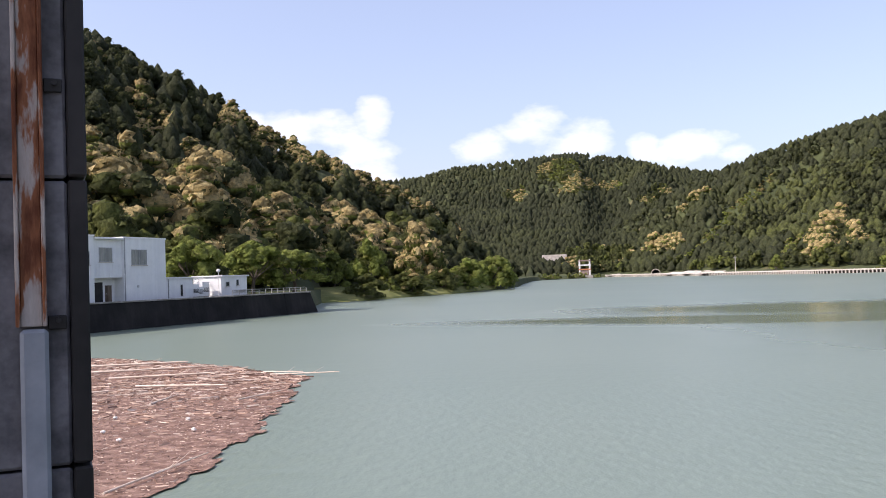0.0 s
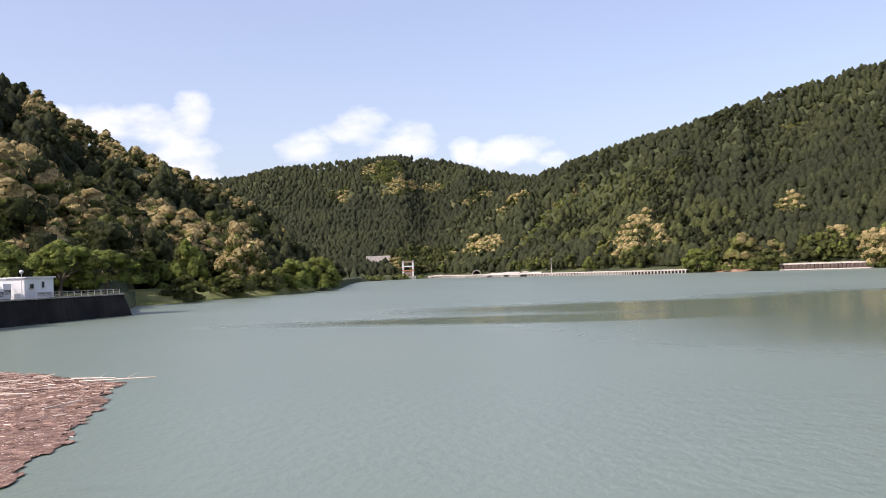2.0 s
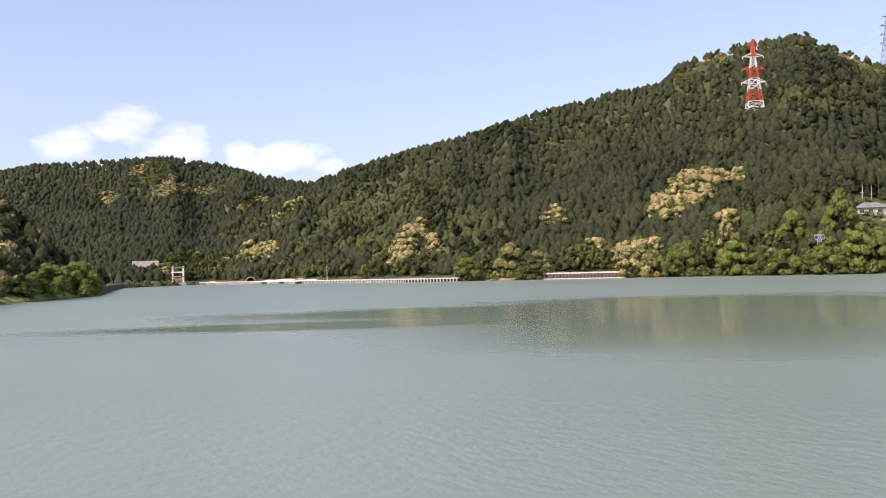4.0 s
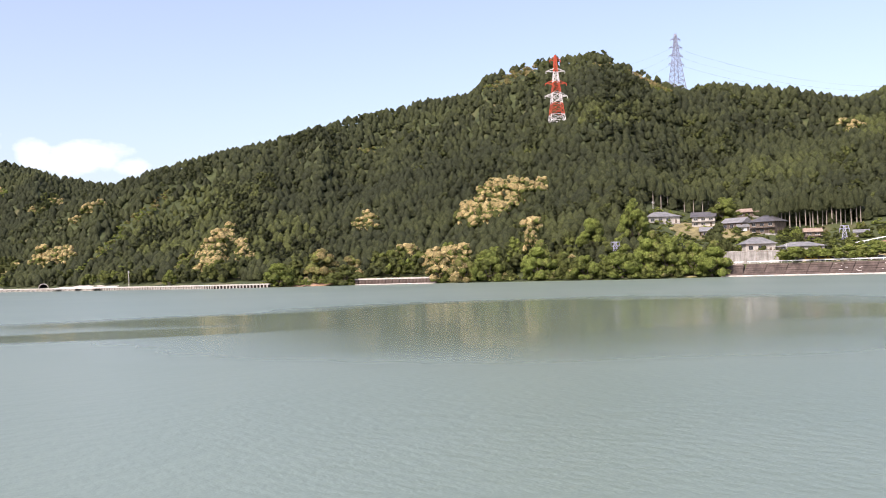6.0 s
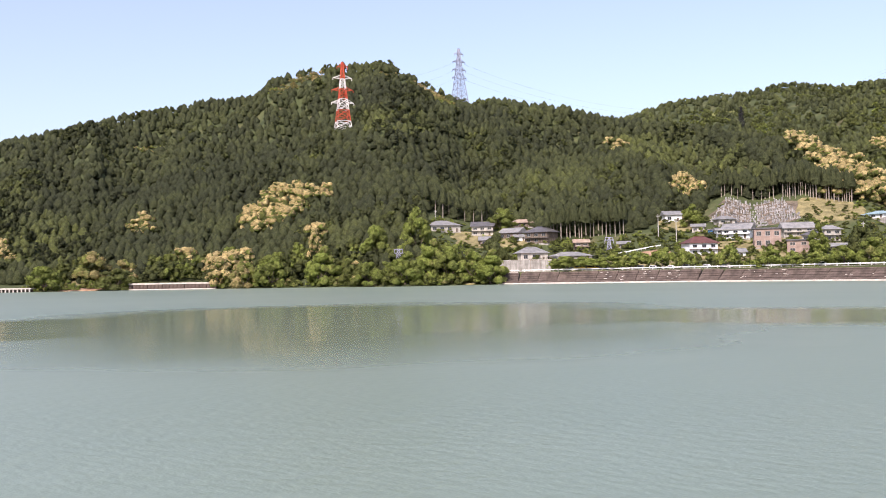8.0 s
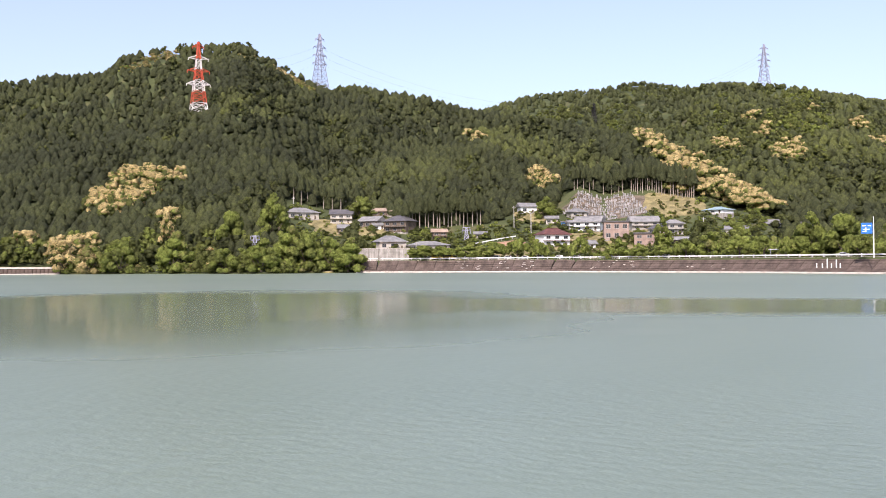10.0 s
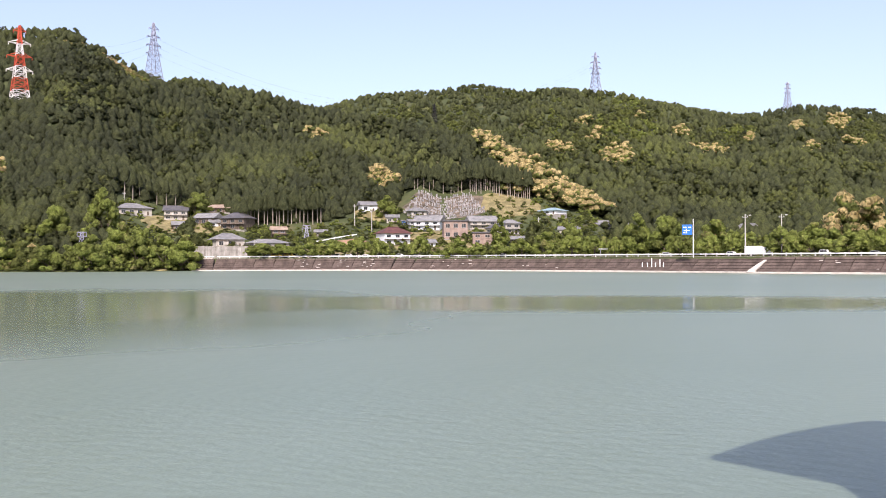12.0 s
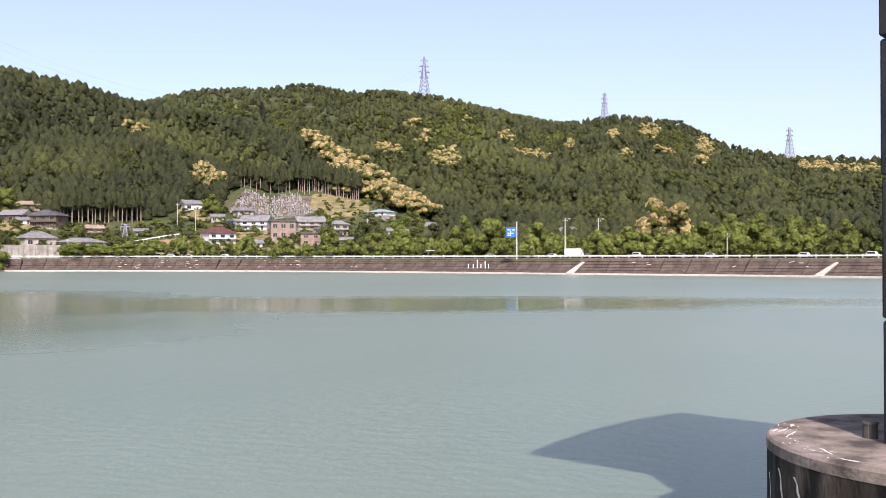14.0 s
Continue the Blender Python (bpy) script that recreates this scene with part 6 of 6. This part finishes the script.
def lattice(name, label, at, tall, foot, mats, arms, bar=0.16, levels=9, top_w=0.12):
    """A pylon: four tapering legs, cross bracing level by level, and pairs of arms."""
    t = thing(name, label, "pylon", at, "pylons")
    half = lambda u: foot / 2 * (1 - u) ** 1.25 + foot * top_w / 2
    zs = [tall * (1 - (1 - k / levels) ** 1.15) for k in range(levels + 1)]
    for k in range(levels):
        a, b = half(zs[k] / tall), half(zs[k + 1] / tall)
        bm = bmesh.new()
        cs = ((1, 1), (-1, 1), (-1, -1), (1, -1))
        for i in range(4):
            (sx, sy), (tx, ty) = cs[i], cs[(i + 1) % 4]
            rod(bm, (a * sx, a * sy, zs[k]), (b * sx, b * sy, zs[k + 1]), bar * 1.25, bar * 1.15, 4)
            rod(bm, (a * sx, a * sy, zs[k]), (b * tx, b * ty, zs[k + 1]), bar * 0.7, None, 4)
            rod(bm, (a * tx, a * ty, zs[k]), (b * sx, b * sy, zs[k + 1]), bar * 0.7, None, 4)
            rod(bm, (b * sx, b * sy, zs[k + 1]), (b * tx, b * ty, zs[k + 1]), bar * 0.7, None, 4)
        part("lattice_section", bm, mats[int(k * len(mats) / levels)], t)
    for u, reach, mt in arms:
        z, w = tall * u, half(u)
        for s in (-1, 1):
            bm = bmesh.new()
            for d in (-1, 1):
                rod(bm, (s * w, d * w, z), (s * reach, 0, z + 0.4), bar * 0.9, None, 4)
                rod(bm, (s * w * 0.9, d * w, z + tall * 0.045), (s * reach, 0, z + 0.4), bar * 0.8, None, 4)
            rod(bm, (s * reach, 0, z + 0.4), (s * reach, 0, z - 1.6), bar * 1.0, None, 5)
            part("arm", bm, mt, t)
    return t


R, W, S = M_PYLON_RED, M_PYLON_WHITE, M_STEEL
lattice("pylon", "tall red and white banded lattice pylon on the hillside", facing(43.27, 781, None, 12), 59.5, 11.8, (W, R, W, R, W, R, R), ((0.42, 9.5, W), (0.60, 9.0, R), (0.77, 8.0, W), (0.93, 4.5, R)), 0.27, 14)
lattice("pylon", "grey lattice pylon on the ridge", facing(50.47, 940, None, 30), 58, 12.5, (S,), ((0.48, 8, S), (0.62, 7.5, S), (0.76, 7, S), (0.9, 5, S)), 0.26, 12)
lattice("pylon", "grey lattice pylon on the far ridge", facing(77.07, 1495, None, 20), 67.5, 15, (S,), ((0.5, 8, S), (0.63, 9.5, S), (0.76, 8, S), (0.9, 6, S)), 0.36, 11)
lattice("pylon", "slim grey lattice pylon on the far ridge", facing(88.08, 1425, None, 40), 41, 9, (S,), ((0.62, 6, S), (0.78, 5.5, S), (0.92, 4.5, S)), 0.30, 9)
lattice("pylon", "slim grey lattice pylon on the low far ridge", facing(98.65, 1345, None, 40), 46, 10, (S,), ((0.6, 6, S), (0.75, 6, S), (0.9, 5, S)), 0.32, 9)
lattice("pylon", "dark narrow lattice pylon on the back slope", facing(67.22, 1180, None, 60), 26, 6, (M_DARK,), ((0.6, 6, M_DARK), (0.75, 5.5, M_DARK), (0.9, 5, M_DARK)), 0.26, 9)
lattice("mast", "small grey lattice mast among the trees", facing(46.53, 460), 9.5, 2.6, (S,), ((0.75, 2.4, S), (0.95, 2.0, S)), 0.16, 5, 0.4)
lattice("mast", "small grey lattice mast in the village", facing(59.39, 483), 6.6, 1.8, (S,), ((0.75, 2.2, S), (0.95, 1.8, S)), 0.14, 5, 0.4)


def wire(a, b, sag):
    bm = bmesh.new()
    a, b = Vector(a), Vector(b)
    n = 14
    pts = [a.lerp(b, i / n) - Vector((0, 0, sag * 4 * (i / n) * (1 - i / n))) for i in range(n + 1)]
    side = (b - a).cross(Vector((0, 0, 1))).normalized() * 0.045
    rings = [[bm.verts.new(p + side), bm.verts.new(p - side), bm.verts.new(p + Vector((0, 0, 0.07)))] for p in pts]
    for p, q in zip(rings, rings[1:]):
        for c in range(3):
            bm.faces.new((p[c], p[(c + 1) % 3], q[(c + 1) % 3], q[c]))
    w = thing("power_line", "thin dark overhead power line", "power line", None, "power lines")
    part("cable", bm, M_DARK, w)


def tip(az, r, up):
    x, y = polar(az, r)
    return (x, y, ground_at(x, y) + up)


for up0, up1 in ((36, 36), (46, 44), (26, 28)):
    wire(tip(43.6, 781, up0), tip(50.3, 940, up1), 8)
    wire(tip(50.6, 940, up1), tip(67.2, 1180, 22 + (up1 - 36) * 0.4), 22)
    wire(tip(67.3, 1180, 22 + (up1 - 36) * 0.4), tip(77.0, 1495, 48 + (up1 - 36) * 0.6), 16)

# ---- road traffic and parked cars ----


def car(az, back, kind, mat, turn=0.0):
    """A small vehicle in side view to the lake: rounded body, glass, wheels with rims."""
    r = float(shore(az)) + back
    x, y = polar(az, r)
    x2, y2 = polar(az + 0.5, float(shore(az + 0.5)) + back)
    m = pose(x, y, 5.69, 0, 0, math.degrees(math.atan2(y2 - y, x2 - x)) + turn)
    length, height = {"van": (3.5, 1.9), "sedan": (4.5, 1.5), "wagon": (4.3, 1.65), "digger": (5.5, 2.4)}[kind]
    names = {M_CARWHITE: "white", M_CARSILVER: "silver", M_YELLOW: "yellow"}
    c = thing("car", f"{names[mat]} {'work vehicle' if kind == 'digger' else kind} on the lakeside road", "car", m, "cars on the lakeside road")
    hood = {"van": 0.14, "sedan": 0.27, "wagon": 0.22, "digger": 0.2}[kind]
    prof = [(-0.5, 0.2), (0.5, 0.2), (0.5, 0.52), (0.5 - hood, 0.58), (0.5 - hood - 0.12, 0.98), (-0.36, 1.0), (-0.48, 0.6 if kind != "sedan" else 0.62)]
    bm = bmesh.new()
    sides = [[bm.verts.new((px * length, yy, pz * height)) for px, pz in prof] for yy in (-0.8, 0.8)]
    n = len(prof)
    for i in range(n):
        k = (i + 1) % n
        bm.faces.new((sides[0][i], sides[0][k], sides[1][k], sides[1][i]))
    bm.faces.new(list(reversed(sides[0]))), bm.faces.new(sides[1])
    bmesh.ops.recalc_face_normals(bm, faces=bm.faces[:])
    bmesh.ops.bevel(bm, geom=bm.edges[:], offset=0.07, segments=2, affect="EDGES")
    part("body", bm, mat, c)
    for s in (-1, 1):
        bm = bmesh.new()
        y0, y1 = (-0.83, -0.802) if s < 0 else (0.802, 0.83)
        a, b = -0.34, 0.5 - hood - 0.14
        v = [bm.verts.new((px * length, yy, pz * height)) for yy in (y0, y1) for px, pz in ((a - 0.05, 0.62), (b + 0.06, 0.62), (b, 0.9), (a, 0.9))]
        for f in ((0, 1, 2, 3), (7, 6, 5, 4), (0, 4, 5, 1), (1, 5, 6, 2), (2, 6, 7, 3), (3, 7, 4, 0)):
            bm.faces.new([v[i] for i in f])
        part("side_glass", bm, M_GLASS, c)
        for px in (-0.32, 0.32):
            bm = bmesh.new()
            rod(bm, (px * length, s * 0.62, 0.31), (px * length, s * 0.84, 0.31), 0.31, 0.31, 14)
            w = part("wheel", bm, M_TYRE, c)
            bm = bmesh.new()
            rod(bm, (px * length, s * 0.83, 0.31), (px * length, s * 0.86, 0.31), 0.18, 0.16, 10)
            part("rim", bm, M_FRAME, w)
    part("headlight", block(length * 0.49, length * 0.505, -0.7, -0.4, 0.62, 0.8), M_RAIL, c)
    part("headlight", block(length * 0.49, length * 0.505, 0.4, 0.7, 0.62, 0.8), M_RAIL, c)


for az, kind, mat in ((90.0, "van", M_CARWHITE), (94.3, "wagon", M_CARWHITE), (99.5, "wagon", M_CARWHITE), (92.7, "sedan", M_CARSILVER), (81.3, "sedan", M_CARWHITE), (85.0, "sedan", M_CARWHITE), (103, "van", M_CARWHITE)):
    car(az, 12.0, kind, mat)
for k, az in enumerate((57.2, 58.0, 58.7, 59.4, 60.3, 61.2, 62.0, 62.9, 63.9, 65.0, 66.2, 68.0, 71.5)):
    car(az, 15.0, ("wagon", "sedan", "van")[k % 3], (M_CARWHITE, M_CARWHITE, M_CARSILVER)[k % 3], 180 * (k % 2))
for az in (57.6, 58.35):
    car(az, 13.2, "digger", M_YELLOW)

tk = thing("truck", "white box truck parked behind the guard rail", "truck", facing(86.4, 331, 5.69))
part("box", block(-4.3, 2.6, -1.2, 1.2, 1.0, 3.3, 0.06), M_CARWHITE, tk)
part("cab", block(2.75, 4.6, -1.15, 1.15, 0.7, 2.9, 0.18), M_CARWHITE, tk)
part("windscreen", block(4.45, 4.63, -0.95, 0.95, 1.75, 2.6), M_GLASS, tk)
part("side_glass", block(3.3, 4.2, -1.18, -1.14, 1.8, 2.5), M_GLASS, tk)
part("chassis", block(-4.2, 4.4, -0.8, 0.8, 0.55, 0.98), M_DARK, tk)
for x in (-3.0, -1.9, 3.6):
    for s in (-1, 1):
        bm = bmesh.new()
        rod(bm, (x, s * 0.75, 0.48), (x, s * 1.15, 0.48), 0.48, 0.48, 14)
        part("wheel", bm, M_TYRE, tk)

sh = thing("bus_shelter", "small open shelter with a pale flat roof", "shelter", facing(77.57, 362))
for x in (-1.6, 1.6):
    for y in (0.2, 1.8):
        part("post", block(x - 0.09, x + 0.09, y - 0.09, y + 0.09, 0, 2.9), M_FRAME, sh)
part("roof", block(-2.4, 2.4, -0.4, 2.4, 2.9, 3.15, 0.04), M_RAIL, sh)
part("bench", block(-1.3, 1.3, 1.2, 1.6, 0.4, 0.5, 0.02), M_BOARD, sh)

# retaining wall under the big hall
rw = thing("hall_terrace", "pale stained concrete terrace wall under the hall", "retaining wall", facing(54.4, 446, 5.5))
for i in range(5):
    part("wall_bay", block(-13 + i * 4.9, -13 + i * 4.9 + 4.82, 0, 1.2, -0.5, 5.6 - 0.15 * (i % 2), 0.05), M_CONCRETE, rw)
part("coping", block(-13.2, 11.8, -0.15, 1.3, 5.62, 5.85, 0.03), M_PALE_CONCRETE, rw)
part("terrace", block(-13, 11.5, 1.25, 24, -0.5, 5.55), M_EARTH, rw)

# uphill lane with its white rail, above bare earth
lane = thing("lane_rail", "white hand rail climbing beside the village lane", "hand rail")
for k in range(13):
    az = 59.5 + 2.7 * k / 12
    m = facing(az, 472 + 10 * k / 12)
    part("post", block(-0.1, 0.1, -0.1, 0.1, -0.3, 1.2), M_RAIL, lane).matrix_basis = m
    part("rail", block(-0.15, 2.15, -0.08, 0.08, 0.75, 1.25), M_RAIL, lane).matrix_basis = m @ pose(0, 0, 0, 0, -9, 0)


def earth_patch(name, label, az, r, wide, deep, mat, bump=0.8, lift=0.25):
    """Open ground between the woods, following the slope."""
    nx, ny = 26, 14
    v, f = [], []
    for j in range(ny + 1):
        for i in range(nx + 1):
            u, w = 2 * i / nx - 1, 2 * j / ny - 1
            k = 1 - 0.22 * noise.noise(Vector((u * 2 + az, w * 2, r * 0.01)))
            a = az + math.degrees(wide / 2 * u * k * math.sqrt(1 - 0.5 * w * w) / r)
            q = r + deep / 2 * w * k * math.sqrt(1 - 0.5 * u * u)
            x, y = polar(a, q)
            v.append((x, y, ground_at(x, y) + lift + bump * abs(noise.noise(Vector((x / 6, y / 6, 0)))) - (1.2 if abs(u) == 1 or abs(w) == 1 else 0)))
    for j in range(ny):
        for i in range(nx):
            o = j * (nx + 1) + i
            f.append((o, o + 1, o + nx + 2, o + nx + 1))
    return tagged(mesh_object(name, v, f, mat), label, "ground", kind="structure")


M_SCRUB = surface("dry_scrub", C((0.15, 0.13, 0.06), (0.30, 0.25, 0.12)), 0.25, 0.95, 14, 0.7, 0.2)
earth_patch("earth_slope", "bare orange-brown earth slope below the lane", 62.0, 468, 20, 18, M_EARTH)
earth_patch("earth_slope", "bare pinkish earth scar among the trees", 44.6, 500, 15, 22, M_EARTH)
earth_patch("earth_slope", "pale straw-coloured scrub slope above the shore", 29.3, 545, 36, 40, M_SCRUB, 2.0)
earth_patch("earth_slope", "bare earth bank at the waterline", 28.0, 516, 26, 10, M_EARTH)
earth_patch("earth_slope", "bare earth bank under the waterside trees", 50.5, 429, 14, 8, M_SCRUB)
earth_patch("terrace_field", "grassy village terraces with dry edges", 60.5, 452, 60, 30, M_SCRUB, 0.6)
earth_patch("terrace_field", "grassy terraces between the houses", 68, 470, 80, 50, M_SCRUB, 0.5)
earth_patch("terrace_field", "grassy terraces beside the upper houses", 53, 520, 60, 40, M_SCRUB, 0.5)
earth_patch("terrace_field", "dry grass slope beside the graveyard", 71.9, 540, 34, 46, M_SCRUB, 1.0)
earth_patch("terrace_field", "dry grass slope above the upper lane", 63.6, 530, 26, 40, M_SCRUB, 0.8)
earth_patch("terrace_field", "rough grass clearing under power lines", 66.3, 1300, 40, 150, M_GRASS, 2.0)


def cemetery():
    """Terraced hillside graveyard: rows of stones."""
    g = np.random.default_rng(77)
    V, F = [], []
    for row in range(8):
        for k in range(38):
            az = 65.3 + 5.1 * k / 38 + g.uniform(-0.04, 0.04)
            u = (az - 67.9) / 2.6
            r = 520 + row * 4.6 + g.uniform(-0.8, 0.8) + 6 * u * u
            if abs(u) > 1 - 0.06 * row or g.random() < 0.12:
                continue
            x, y = polar(az, r)
            z = ground_at(x, y)
            w, d, h = g.uniform(0.25, 0.5), g.uniform(0.2, 0.4), g.uniform(1.0, 2.3)
            turn = -radians(az) + g.uniform(-0.3, 0.3)
            c, s = math.cos(turn), math.sin(turn)
            for ww, z0, z1 in ((w * 1.6, -0.6, 0.5), (w, 0.5, h)):
                o = len(V)
                for zz, t in ((z0, 1.0), (z1, 0.92)):
                    for sx, sy in ((-1, -1), (1, -1), (1, 1), (-1, 1)):
                        lx, ly = sx * ww * t, sy * d * t
                        V.append((x + lx * c - ly * s, y + lx * s + ly * c, z + zz))
                F.extend([(o, o + 1, o + 5, o + 4), (o + 1, o + 2, o + 6, o + 5), (o + 2, o + 3, o + 7, o + 6), (o + 3, o, o + 4, o + 7), (o + 4, o + 5, o + 6, o + 7)])
    tagged(mesh_object("gravestones", V, F, M_STONE), "terraced rows of grey gravestones on the hillside", "gravestones", kind="stuff")
    earth_patch("cemetery_ground", "pale gravelled graveyard terraces", 67.9, 537, 52, 42, M_PALE_GRAVEL, 0.3, 0.1)


M_PALE_GRAVEL = surface("pale_gravel", C((0.07, 0.058, 0.04), (0.20, 0.155, 0.12)), 0.3, 0.95, 14, 0.5, 0.1)
cemetery()


def bare_trunks(az0, az1, r, n, tall):
    """Tall clean cedar stems at the wood's edge, crowns above."""
    g = np.random.default_rng(int(az0 * 10))
    for i in range(n):
        az = az0 + (az1 - az0) * (i + g.uniform(-0.3, 0.3)) / n
        x, y = polar(az, r + g.uniform(-4, 4))
        h = tall * g.uniform(0.85, 1.1)
        t = thing("cedar", "tall cedar with a bare pale stem at the wood's edge", "tree", pose(x, y, ground_at(x, y) - 0.3, 0, 0, float(g.uniform(0, 360))) @ Matrix.Diagonal((h, h, h, 1)), "edge cedars")
        shared("trunk", CEDAR_TRUNK, t, Matrix.Identity(4))
        shared("crown", CEDAR_CROWNS[i % 3], t, Matrix.Translation((0, 0, 0.42)) @ Matrix.Diagonal((0.62, 0.62, 0.62, 1)))


bm = bmesh.new()
rod(bm, (0, 0, -0.03), (0.005, 0.005, 0.55), 0.016, 0.012, 7)
rod(bm, (0.005, 0.005, 0.55), (0, 0, 0.95), 0.012, 0.003, 6)
CEDAR_TRUNK = bpy.data.meshes.new("trunk")
bm.to_mesh(CEDAR_TRUNK)
bm.free()
M_PALEBARK = surface("pale_bark", C((0.26, 0.22, 0.18), (0.44, 0.39, 0.33)), 3.0, 0.9, 6, 0.4, 0.02, stretch=(1, 1, 0.2))
CEDAR_TRUNK.materials.append(M_PALEBARK)
CEDAR_CROWNS = [crown_mesh("crown", CONIFERS[i], 0.12) for i in range(3)]
bare_trunks(55.6, 60.5, 511, 20, 19)
bare_trunks(66.0, 69.4, 562, 18, 14)
bare_trunks(69.4, 73.2, 558, 28, 18)
bare_trunks(48.4, 53.0, 556, 10, 17)
